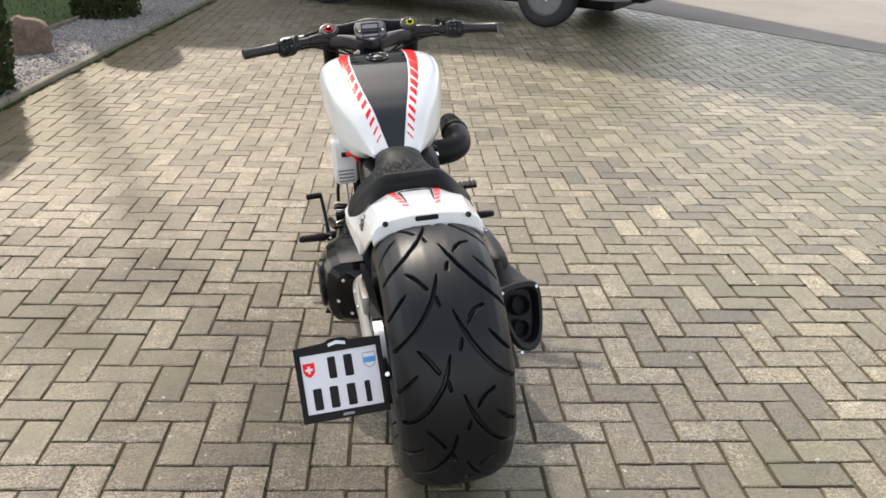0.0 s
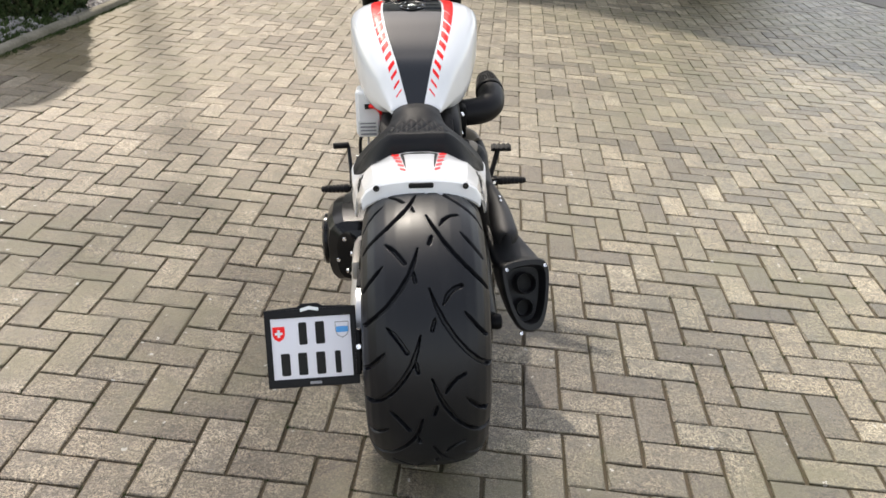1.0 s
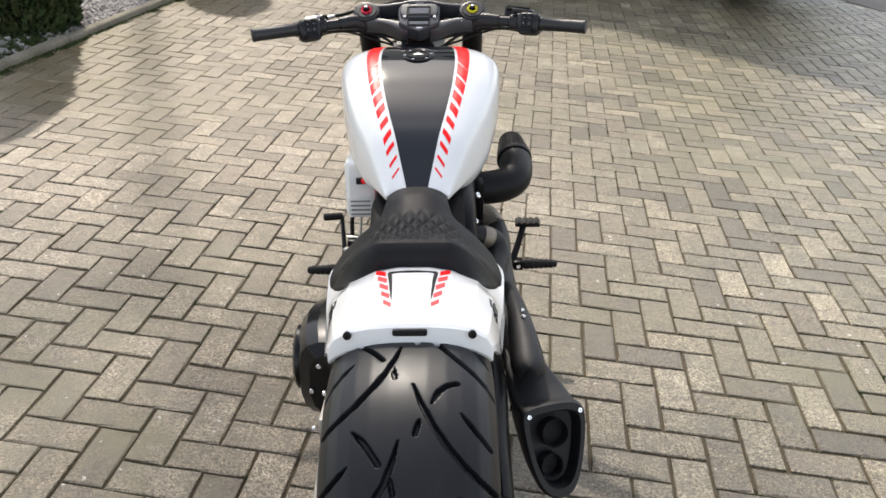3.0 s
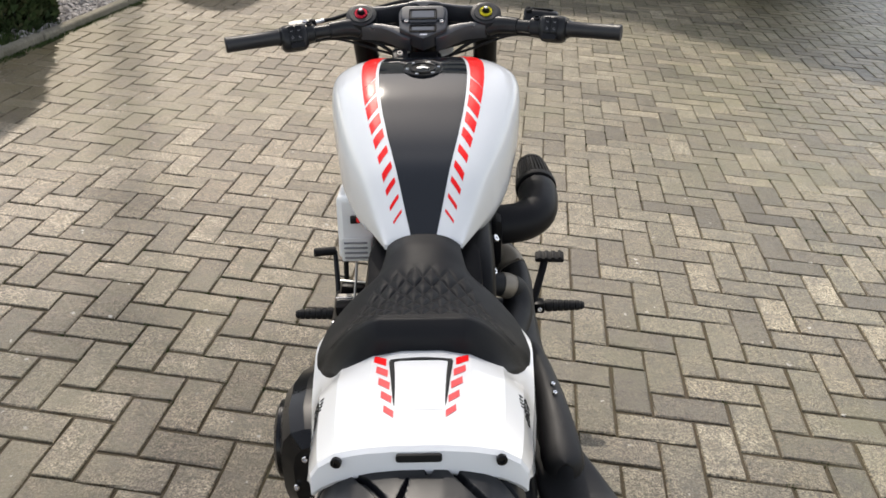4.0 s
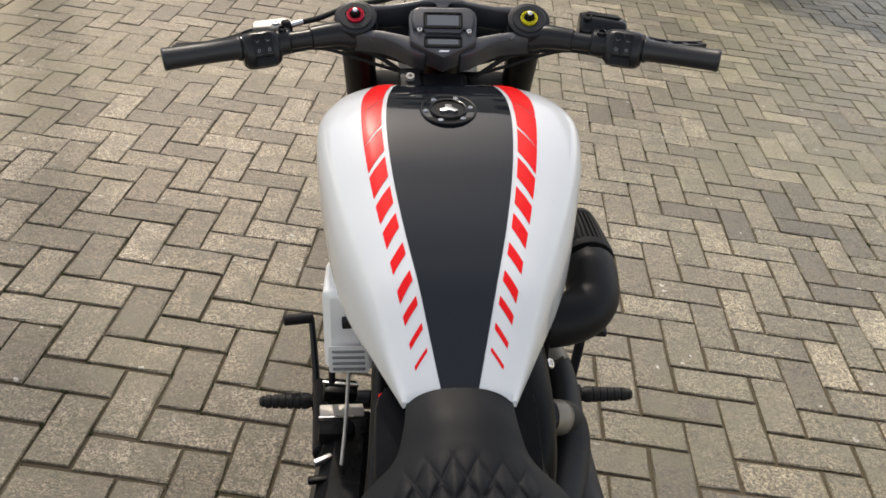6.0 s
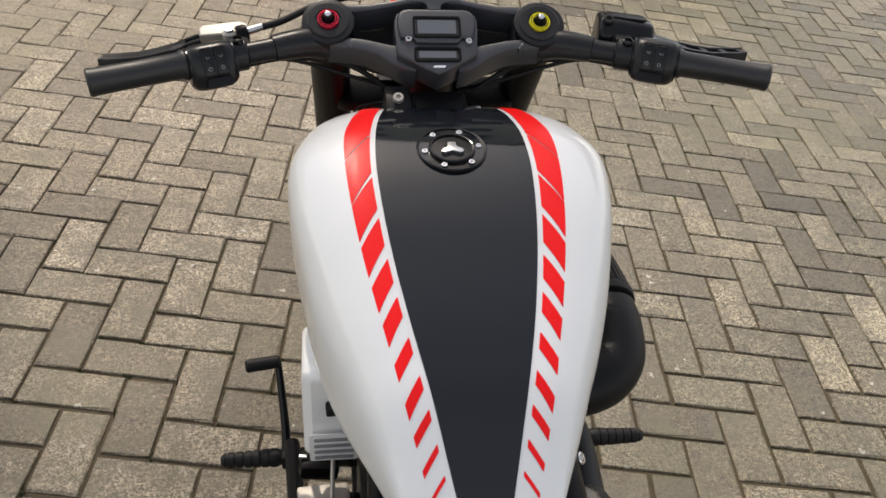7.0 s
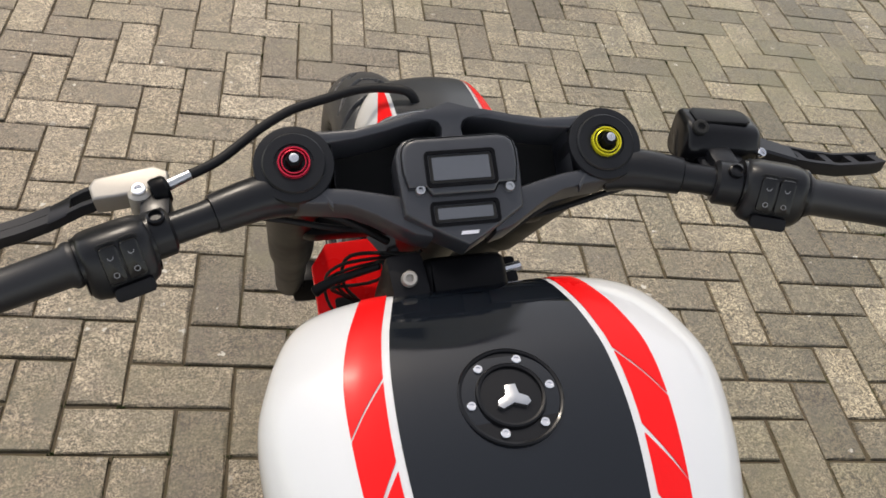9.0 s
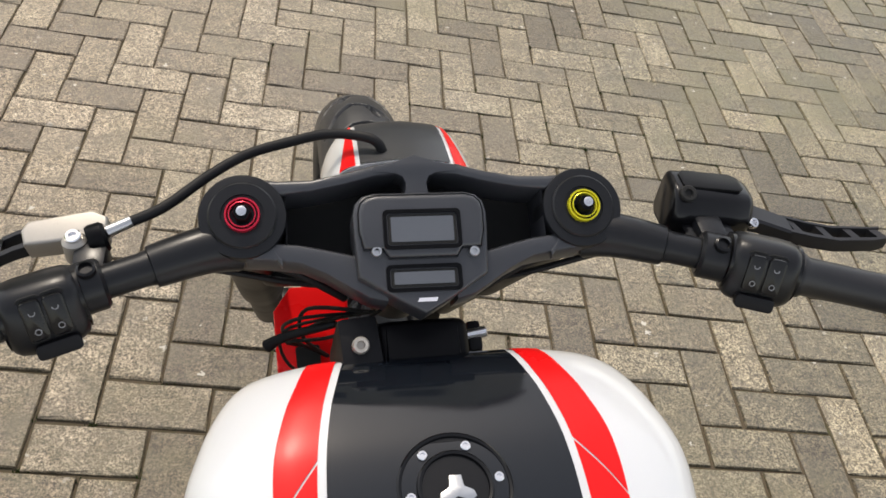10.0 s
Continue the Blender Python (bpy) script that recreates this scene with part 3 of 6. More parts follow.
for x in (0.0, 2.92):
    Geo().tube([(x, -0.12, 0.30), (x, -W + 0.16, 0.30)], 0.05, 14).obj("axle", STEEL_RIM, van, "dark axle beam")
for x in (L0 + 0.02, L1 - 0.02):
    Geo().box((x, -W / 2 + 0.01, 0.43), (0.16, W + 0.02, 0.2), 0.05, seg=3).obj("bumper", PLASTIC, van, "dark plastic bumper")
for x in (0.0, 2.92):
    for y, s in ((-0.02, 1), (-W + 0.06, -1)):
        m = axis_at((x, y, 0.33), (0, s, 0))
        tyre = Geo().lathe([(0.20, -0.1), (0.26, -0.115), (0.305, -0.105), (0.326, -0.08), (0.33, 0.0), (0.326, 0.08), (0.305, 0.105), (0.26, 0.115), (0.205, 0.1), (0.2, 0.06)], m, 48).obj("wheel", VAN_TYRE, van, "worn black road tyre on an alloy rim")
        g = Geo().lathe([(0.207, 0.085), (0.205, 0.100), (0.196, 0.104), (0.187, 0.092), (0.178, 0.040), (0.172, 0.030)], m, 48)
        g.lathe([(0.0, 0.030), (0.172, 0.030)], m, 48)
        for k in range(10):
            a = 2 * math.pi * (k + 0.5) / 10
            ca, sa = math.cos(a), math.sin(a)
            g.loft([[tuple(m @ Vector((r * ca - d * sa, r * sa + d * ca, h))) for d, h in ((-wd, 0.03), (-wd * 0.8, hh), (wd * 0.8, hh), (wd, 0.03))] for r, wd, hh in ((0.05, 0.014, 0.082), (0.11, 0.015, 0.076), (0.182, 0.020, 0.074))])
        g.lathe([(0.066, 0.03), (0.066, 0.080), (0.056, 0.090), (0.034, 0.086), (0.030, 0.096), (0.0, 0.098)], m, 32)
        g.obj("rim", STEEL_RIM, tyre, "grey ten-spoke alloy rim")
        for k in range(5):
            a = 2 * math.pi * k / 5
            q = m @ Vector((0.055 * math.cos(a), 0.055 * math.sin(a), 0.082))
            Geo().lathe([(0.011, 0), (0.011, 0.015), (0.0, 0.017)], axis_at(q, (0, s, 0)), 6).obj("wheel_nut", CHROME, tyre)

# ---- an unseen building block, added across the street to shade the far paving ----
shade_block = thing("unseen_shade_building", "unseen tall building block added to shade the far paving", "building", pose(0.40, 13.75, 0, 0, 0, -43.8))
wing = pose(0.40, 13.75, 0, 0, 0, -43.8).inverted() @ pose(-1.24, 15.40, 0, 0, 0, -8)
for place, x0, x1, columns in ((pose(0, 0, 0), -2.3, 2.6, 2), (wing, -10.5, -0.1, 4)):
    walls = Geo().box(((x0 + x1) / 2, 1.0, 6.05), (x1 - x0, 2.0, 12.3), 0.02).obj("wall", RENDER_WALL, shade_block)
    eaves = Geo().loft([[(x, -0.1, 12.1), (x, 1.0, 12.7), (x, 2.1, 12.1), (x, 2.1, 12.3), (x, 1.0, 12.9), (x, -0.1, 12.3)] for x in (x0 - 0.1, x1 + 0.1)]).obj("roof", ROOF, shade_block)
    walls.matrix_basis = eaves.matrix_basis = place
    for k in range(columns):
        for z in (1.6, 4.4, 7.2, 10.0):
            pane = Geo().box((x0 + (x1 - x0) * (k + 0.5) / columns, -0.01, z + 0.3), (1.1, 0.06, 1.3), 0.01).obj("window", GLASS_DARK, shade_block, "dark window")
            pane.matrix_basis = place

# ---- an unseen thin-leaved tree, added to soften the sun on motorcycle and near paving ----
def sun_screen_tree(x, y, h, r, tall, leaves, label, seed):
    root = thing("tree", label, "tree", pose(x, y, 0))
    rng = random.Random(seed)
    g = Geo()
    g.tube([(0, 0, -0.1), (0.05, 0.03, h * 0.3), (-0.05, 0.06, h * 0.65), (0.0, 0.0, h * 0.93), (0.02, 0, h + tall * 0.7)], [0.16, 0.10, 0.045, 0.03, 0.01], 12, 4)
    tips = []
    for _ in range(46):
        a, z0 = rng.uniform(0, 6.28), h + rng.uniform(-1.15, 0.6) * tall
        q, rise = r * rng.uniform(0.5, 0.95), rng.uniform(0.3, 1.0)
        end = Vector((q * math.cos(a), q * math.sin(a), z0 + rise))
        g.tube([(0, 0, z0), (end.x * 0.5, end.y * 0.5, z0 + rise * 0.35), tuple(end)], [0.022, 0.014, 0.005], 6, 3)
        tips.append((Vector((0, 0, z0)), end))
    g.obj("trunk", BARK, root)
    c = Geo()
    made = 0
    while made < leaves:
        p = Vector((rng.uniform(-1, 1), rng.uniform(-1, 1), rng.uniform(-1, 1)))
        if p.length > 1 + 0.12 * noise.noise(p * 2.2) or noise.noise(p * 3.1 + Vector((seed, 0, 0))) < -0.35:
            continue
        made += 1
        s = rng.uniform(0.035, 0.07)
        m = pose(p.x * r, p.y * r, h + p.z * tall, rng.uniform(-60, 60), rng.uniform(-60, 60), rng.uniform(0, 360))
        c.add([(0, -s, 0), (0.55 * s, -0.2 * s, 0.05 * s), (0.3 * s, s, 0), (-0.3 * s, s, 0.04 * s), (-0.55 * s, -0.2 * s, 0)], [(0, 1, 2, 3, 4)], m)
    c.obj("crown", THUJA, root, fix=False)
    return root


sun_screen_tree(-4.60, 13.85, 17.6, 1.8, 1.5, 1000, "unseen thin-crowned tree added to soften the sun on the motorcycle", 6)

# ---- motorcycle: x to its right, y ahead from the rear axle, z up; it leans on its side stand ----
bike = thing("motorcycle", "white custom motorcycle with black tank panel and red dashes", "motorcycle", pose(0, 0, 0, 0, -5.2, 0))
STEER = pose(0, 1.267, 0.95) @ Matrix.Rotation(radians(-1.7), 4, Vector((0, -0.56, 0.83))) @ pose(0, 0, -0.002, 0, -1.2, 0) @ pose(0, -1.27, -0.95)


def steered(ob):
    ob.matrix_basis = STEER
    return ob


def lerp_rows(rows, y):
    """Interpolates rows (y, a, b, ...) smoothly in y."""
    rows = np.array(rows, float)
    ys = rows[:, 0]
    y = min(max(y, ys[0]), ys[-1])
    i = min(max(int(np.searchsorted(ys, y)) - 1, 0), len(ys) - 2)
    h = ys[i + 1] - ys[i]
    t = (y - ys[i]) / h

    def slope(k):
        if k == 0:
            return (rows[1] - rows[0]) / (ys[1] - ys[0])
        if k == len(ys) - 1:
            return (rows[-1] - rows[-2]) / (ys[-1] - ys[-2])
        return (rows[k + 1] - rows[k - 1]) / (ys[k + 1] - ys[k - 1])

    return ((2 * t ** 3 - 3 * t ** 2 + 1) * rows[i] + (t ** 3 - 2 * t ** 2 + t) * h * slope(i) + (-2 * t ** 3 + 3 * t ** 2) * rows[i + 1] + (t ** 3 - t ** 2) * h * slope(i + 1))[1:]


# -- tyres --
def tyre_mesh(radius, profile, grooves, period, n_round, n_across, depth):
    """A tyre round the local x axis whose tread grooves are cut into the mesh. Grooves: half width, points (x, degrees)."""
    prof = np.array(profile, float)
    d = np.r_[0, np.cumsum(np.hypot(*np.diff(prof, axis=0).T))]
    s = np.linspace(0, d[-1], n_across)
    px, pr = np.interp(s, d, prof[:, 0]), np.interp(s, d, prof[:, 1])
    kernel = np.ones(5) / 5
    px[2:-2], pr[2:-2] = np.convolve(px, kernel, "valid"), np.convolve(pr, kernel, "valid")
    tx, tr = np.gradient(px), np.gradient(pr)
    ln = np.hypot(tx, tr)
    nx, nr = -tr / ln, tx / ln
    th = np.linspace(0, 360, n_round, endpoint=False)
    X, TH = np.meshgrid(px, th)
    arc = radius * math.pi / 180
    cut = np.zeros_like(X)
    for half, pts in grooves:
        base = np.array(pts, float)
        fine = []
        for a, b in zip(base, base[1:]):
            fine += [a + (b - a) * k / 12 for k in range(12)]
        fine = np.array(fine + [base[-1]])
        best = np.full(X.shape, 9.0)
        for k, (x0, t0) in enumerate(fine):
            dt = (TH - t0 + period / 2) % period - period / 2
            thin = half * (1 - min(1.0, 0.25 + 3.0 * k / len(fine)))
            best = np.minimum(best, np.hypot(X - x0, dt * arc) + thin)
        cut = np.maximum(cut, np.clip((half + 0.0014 - best) / 0.0028, 0, 1))
    cut = cut * cut * (3 - 2 * cut) * depth
    R = pr[None, :] - cut * nr[None, :]
    XX = px[None, :] - cut * nx[None, :]
    a = np.radians(TH)
    v = np.stack([XX, -R * np.cos(a), R * np.sin(a)], -1).reshape(-1, 3)
    f = []
    for i in range(n_round):
        k, l = i * n_across, ((i + 1) % n_round) * n_across
        f += [(k + j, k + j + 1, l + j + 1, l + j) for j in range(n_across - 1)]
    g = Geo()
    g.v, g.f = [tuple(p) for p in v.tolist()], f
    return g


REAR_R = 0.338
half = [(0.0, 0.338), (0.03, 0.3375), (0.06, 0.3345), (0.085, 0.329), (0.107, 0.319), (0.124, 0.304), (0.136, 0.282), (0.141, 0.26), (0.138, 0.24), (0.128, 0.226), (0.118, 0.224)]
prof = [(-x, r) for x, r in half[::-1]] + half[1:]
GROOVES = [
    (0.0046, [(-0.014, 60.7), (-0.022, 55.5), (-0.034, 49.8), (-0.054, 44.5), (-0.080, 39.0), (-0.105, 35.4), (-0.131, 32.5)]),
    (0.0046, [(0.008, 77.5), (0.020, 71.5), (0.038, 65.0), (0.060, 59.3), (0.083, 54.6), (0.108, 50.6), (0.133, 47.3)]),
    (0.0042, [(-0.083, 63.8), (-0.068, 61.0), (-0.055, 58.0), (-0.043, 54.8)]),
    (0.0042, [(0.036, 71.5), (0.047, 75.2), (0.060, 77.4), (0.076, 78.6)]),
    (0.0034, [(-0.026, 51.6), (-0.021, 47.4)]),
    (0.0034, [(0.018, 66.6), (0.011, 62.6)]),
    (0.0036, [(-0.090, 54.5), (-0.112, 50.5), (-0.133, 46.8)]),
    (0.0036, [(0.081, 68.9), (0.103, 64.2), (0.126, 60.0)]),
]
rear_wheel = tyre_mesh(REAR_R, prof, GROOVES, 360 / 11, 1500, 240, 0.011).obj("rear_tyre", TYRE, bike, "very wide black slick-shouldered rear tyre with curved tread grooves", fix=False)
rear_wheel.matrix_basis = pose(0, 0, REAR_R)
rim = Geo().lathe([(0.226, -0.118), (0.216, -0.125), (0.205, -0.118), (0.195, -0.06), (0.19, 0.0), (0.195, 0.06), (0.205, 0.118), (0.216, 0.125), (0.226, 0.118)], axis_at((0, 0, 0), (1, 0, 0)), 64)
for k in range(5):
    a = 2 * math.pi * k / 5
    rim.tube([(0.03, 0.05 * math.cos(a), 0.05 * math.sin(a)), (0.05, 0.2 * math.cos(a), 0.2 * math.sin(a))], [0.03, 0.018], 10)
rim.lathe([(0.0, -0.09), (0.055, -0.09), (0.06, -0.06), (0.045, 0.0), (0.06, 0.06), (0.055, 0.09), (0.0, 0.09)], axis_at((0, 0, 0), (1, 0, 0)), 32)
rim.obj("rim", GLOSS, rear_wheel, "gloss black alloy rim")

FRONT_R, FRONT_Y = 0.325, 1.752
half = [(0.0, 0.333), (0.02, 0.331), (0.038, 0.323), (0.053, 0.309), (0.063, 0.29), (0.067, 0.27), (0.061, 0.252), (0.046, 0.243)]
FRONT_GROOVES = [(0.0042, [(-0.056, 2), (-0.036, 9), (-0.012, 14), (0.012, 13), (0.026, 7)]), (0.0042, [(0.056, 14), (0.036, 21), (0.012, 26), (-0.012, 25), (-0.026, 19)]), (0.0036, [(-0.058, 17), (-0.036, 22), (-0.020, 24)]), (0.0036, [(0.058, 5), (0.036, 10), (0.020, 12)])]
front_wheel = tyre_mesh(FRONT_R, [(-x, r) for x, r in half[::-1]] + half[1:], FRONT_GROOVES, 24, 1300, 130, 0.009).obj("front_tyre", FRONT_TYRE, bike, "black front tyre with curved tread grooves", fix=False)
front_wheel.matrix_basis = STEER @ pose(0.005, FRONT_Y, FRONT_R)
rim = Geo().lathe([(0.245, -0.045), (0.232, -0.05), (0.222, -0.03), (0.218, 0.0), (0.222, 0.03), (0.232, 0.05), (0.245, 0.045)], axis_at((0, 0, 0), (1, 0, 0)), 56)
for k in range(9):
    a = 2 * math.pi * k / 9
    rim.tube([(0.0, 0.03 * math.cos(a), 0.03 * math.sin(a)), (0.0, 0.225 * math.cos(a), 0.225 * math.sin(a))], [0.013, 0.009], 8)
rim.lathe([(0, -0.06), (0.035, -0.06), (0.035, 0.06), (0, 0.06)], axis_at((0, 0, 0), (1, 0, 0)), 24)
rim.obj("rim", GLOSS, front_wheel, "gloss black spoked alloy rim")
for s in (-1, 1):
    Geo().lathe([(0.15, -0.0025), (0.15, 0.0025), (0.105, 0.0025), (0.105, -0.0025)], axis_at((0.068 * s, 0, 0), (1, 0, 0)), 48, True).obj("brake_disc", ALLOY, front_wheel, "steel brake disc")

# -- tank: y, top height, panel edge, stripe edge, half width, height of the widest point, bottom --
TANK = [
    (0.650, 0.680, 0.022, 0.048, 0.0740, 0.6680, 0.658),
    (0.700, 0.727, 0.036, 0.064, 0.0960, 0.6750, 0.646),
    (0.756, 0.778, 0.051, 0.081, 0.1210, 0.6860, 0.630),
    (0.800, 0.803, 0.062, 0.092, 0.1400, 0.6920, 0.615),
    (0.840, 0.822, 0.071, 0.102, 0.1560, 0.7000, 0.610),
    (0.900, 0.846, 0.082, 0.115, 0.1752, 0.7158, 0.606),
    (0.960, 0.868, 0.090, 0.125, 0.1882, 0.7508, 0.610),
    (1.030, 0.887, 0.095, 0.132, 0.2010, 0.7820, 0.625),
    (1.090, 0.895, 0.093, 0.132, 0.2040, 0.8040, 0.648),
    (1.137, 0.892, 0.086, 0.122, 0.1917, 0.8118, 0.672),
    (1.168, 0.886, 0.078, 0.111, 0.1790, 0.8125, 0.690),
    (1.190, 0.877, 0.072, 0.103, 0.1660, 0.8090, 0.705),
    (1.203, 0.864, 0.068, 0.096, 0.1525, 0.8030, 0.720),
    (1.212, 0.840, 0.062, 0.087, 0.1340, 0.7900, 0.735),
]


def tank_half(y, n=44):
    """Half of the tank's section at y, from the top middle round to the bottom middle: (x, z) pairs."""
    zt, p, q, w, zw, zb = lerp_rows(TANK, y)
    ctrl = [(-p * 0.5, zt + 0.0001), (0, zt + 0.0001), (p * 0.5, zt + 0.0001), (p, zt), (q, zt - 0.0018), (q + (w - q) * 0.58, zt - 0.004 - (zt - zw) * 0.13), (q + (w - q) * 0.94, zt - (zt - zw) * 0.46), (w, zw), (w * 0.97, zw - (zw - zb) * 0.45), (w * 0.82, zb + 0.012), (w * 0.5, zb), (0, zb), (-w * 0.5, zb)]
    pts = []
    for i in range(1, len(ctrl) - 2):
        p0, p1, p2, p3 = (Vector(c) for c in ctrl[i - 1:i + 3])
        for k in range(4):
            t = k / 4
            pts.append(0.5 * ((2 * p1) + (p2 - p0) * t + (2 * p0 - 5 * p1 + 4 * p2 - p3) * t * t + (3 * p1 - p0 - 3 * p2 + p3) * t ** 3))
    pts.append(Vector(ctrl[-2]))
    return pts


def tank_top(x, y):
    """The height of the tank's upper skin."""
    h = tank_half(y)[:20]
    return float(np.interp(abs(x), [p.x for p in h], [p.y for p in h]))


tank = Geo()
rings = []
for k in range(61):
    y = 0.650 + (1.212 - 0.650) * k / 60
    h = tank_half(y)
    swell = 0.009 * max(0.0, min(1.0, (y - 0.80) / 0.2))
    row = lerp_rows(TANK, y)
    rings.append([(p.x + swell * max(0.0, min(1.0, (p.x - row[2]) / (row[3] - row[2]))), y, p.y) for p in h] + [(-p.x, y, p.y) for p in h[-2:0:-1]])
tank.loft(rings)
tank = tank.obj("fuel_tank", WHITE, bike, "pearl white sculpted fuel tank", smooth=50)


def on_tank(name, edge_a, edge_b, y0, y1, lift, mat, parent, na, nb, label="", slant=0.0, thick=0.0009, square=0.0):
    """A film that follows the tank's skin between two edges given as functions of y."""
    g = Geo()
    for level in (lift, lift - thick):
        v = []
        for j in range(nb + 1):
            for i in range(na + 1):
                a = i / na
                y = y0 + (y1 - y0) * j / nb - slant * a * (1 - square * j / nb)
                x = edge_a(y) + (edge_b(y) - edge_a(y)) * a
                v.append((x, y, tank_top(x, y) + level))
        f = [(j * (na + 1) + i, j * (na + 1) + i + 1, (j + 1) * (na + 1) + i + 1, (j + 1) * (na + 1) + i) for j in range(nb) for i in range(na)]
        g.add(v, f if level == lift else [q[::-1] for q in f])
    return g.obj(name, mat, parent, label, smooth=60, fix=False)


def panel_edge(y):
    return float(lerp_rows(TANK, y)[1])


def stripe_edge(y):
    return float(lerp_rows(TANK, y)[2])


on_tank("tank_panel", lambda y: -panel_edge(y), panel_edge, 0.652, 1.205, 0.0012, SATIN, tank, 22, 60, "charcoal satin centre panel")
# red dashes that thin out to the rear: front end, rear end, how far the outer edge trails
DASHES = [(1.204, 1.0918, 0.048), (1.0882, 1.0212, 0.047), (1.0136, 0.9665, 0.041), (0.9545, 0.9190, 0.037), (0.9028, 0.8745, 0.033), (0.8582, 0.8357, 0.030), (0.8142, 0.7980, 0.0265), (0.7762, 0.7632, 0.024), (0.7466, 0.7380, 0.0195), (0.7203, 0.7146, 0.0185), (0.6970, 0.6935, 0.017)]
for side in (-1, 1):
    for y1, y0, slant in DASHES:
        on_tank("stripe_dash", lambda y, s=side: s * (panel_edge(y) + 0.0068), lambda y, s=side: s * stripe_edge(y), y0, y1, 0.0011, RED, tank, 6, max(2, int((y1 - y0) / 0.006)), "red film dash", slant=slant, square=1.0 if y1 > 1.2 else 0.0)

# filler cap
cap_m = frame_of((0, 1.060, 0.8900), (1, 0, 0), (0, 1, 0.11))
cap = Geo().lathe([(0.0, -0.002), (0.0485, -0.002), (0.0490, 0.0050), (0.0475, 0.0062), (0.0455, 0.0055), (0.0445, 0.0030), (0.0330, 0.0030), (0.0320, 0.0075), (0.0305, 0.0085), (0.0285, 0.0080), (0.0280, 0.0048), (0.0, 0.0052)], cap_m @ Matrix.Diagonal((0.9, 0.9, 0.8, 1)), 56).obj("filler_cap", GLOSS, tank, "black aviation-style filler cap")
for k in range(6):
    a = radians(60 * k + 8)
    p = cap_m @ Vector((0.0345 * math.cos(a), 0.0345 * math.sin(a), 0.0026))
    bolt(cap, p, cap_m.to_3x3() @ Vector((0, 0, 1)), 0.0040, 0.0028)
latch = Geo().prism([(-0.0185, -0.012), (-0.013, -0.016), (0.0, -0.011), (0.013, -0.016), (0.0185, -0.012), (0.0165, -0.006), (0.0075, -0.001), (0.006, 0.010), (-0.006, 0.010), (-0.0075, -0.001), (-0.0165, -0.006)], 0.0038, 0.0085, cap_m @ Matrix.Diagonal((0.76, 0.8, 1, 1)), 0.0008)
latch.obj("latch", ALLOY, cap, "polished lock cover")

# -- seat: middle y and z, half width, edge z and y, crown power, flat share of the width --
SEAT = [
    (0.00, 0.657, 0.692, 0.068, 0.672, 0.652, 2.6, 0.0),
    (0.10, 0.615, 0.693, 0.073, 0.664, 0.607, 2.6, 0.0),
    (0.20, 0.575, 0.686, 0.085, 0.650, 0.572, 2.3, 0.0),
    (0.30, 0.532, 0.678, 0.122, 0.630, 0.538, 2.0, 0.0),
    (0.42, 0.475, 0.676, 0.160, 0.608, 0.485, 2.0, 0.0),
    (0.54, 0.420, 0.686, 0.176, 0.598, 0.428, 2.2, 0.03),
    (0.66, 0.361, 0.705, 0.176, 0.593, 0.396, 2.1, 0.22),
    (0.78, 0.322, 0.721, 0.169, 0.591, 0.372, 1.8, 0.36),
    (0.86, 0.308, 0.716, 0.159, 0.606, 0.346, 1.5, 0.42),
    (0.94, 0.294, 0.699, 0.144, 0.626, 0.312, 1.25, 0.45),
    (1.00, 0.290, 0.678, 0.128, 0.642, 0.284, 1.12, 0.46),
]


def seat_point(u, v):
    yc, zc, w, ze, ye, k, flat = lerp_rows(SEAT, v)
    s = abs(u)
    q = max(0.0, (s - flat) / (1 - flat)) if flat > 0 else s
    x, y, z = w * u, yc + (ye - yc) * q ** (2.6 - 2.2 * flat), zc - (zc - ze) * q ** k
    inside = min(1.0, max(0.0, (0.712 - v) / 0.010)) * min(1.0, max(0.0, (0.562 - y) / 0.05))
    inside *= min(1.0, max(0.0, (0.083 + 0.30 * (0.535 - y) - abs(x)) / 0.008))
    if inside > 0:
        a, b = x / 0.0300 + y / 0.058, x / 0.0300 - y / 0.058
        ga, gb = abs(math.sin(math.pi * a)), abs(math.sin(math.pi * b))
        z += inside * (0.0032 * (min(1.0, ga / 0.42) * min(1.0, gb / 0.42)) ** 0.8 + 0.0040 * ga * gb - 0.0042)
    z += -0.003 * math.exp(-((v - 0.725) / 0.010) ** 2) * (1 if s < 0.86 else 0)   # welt under the ridge
    z += 0.0018 * math.exp(-((v - 0.755) / 0.012) ** 2) * (1 if s < 0.86 else 0)
    return (x, y, z)


seat = Geo()
NU, NV = 230, 230
verts = [seat_point(-1 + 2 * i / NU, j / NV) for j in range(NV + 1) for i in range(NU + 1)]
faces = [(j * (NU + 1) + i, j * (NU + 1) + i + 1, (j + 1) * (NU + 1) + i + 1, (j + 1) * (NU + 1) + i) for j in range(NV) for i in range(NU)]
# rim that rolls under
border = [i for i in range(NU + 1)] + [j * (NU + 1) + NU for j in range(1, NV + 1)] + [NV * (NU + 1) + i for i in range(NU - 1, -1, -1)] + [j * (NU + 1) for j in range(NV - 1, 0, -1)]
ring0 = [Vector(verts[b]) for b in border]
mid = Vector((0, 0.46, 0.60))
prev = border
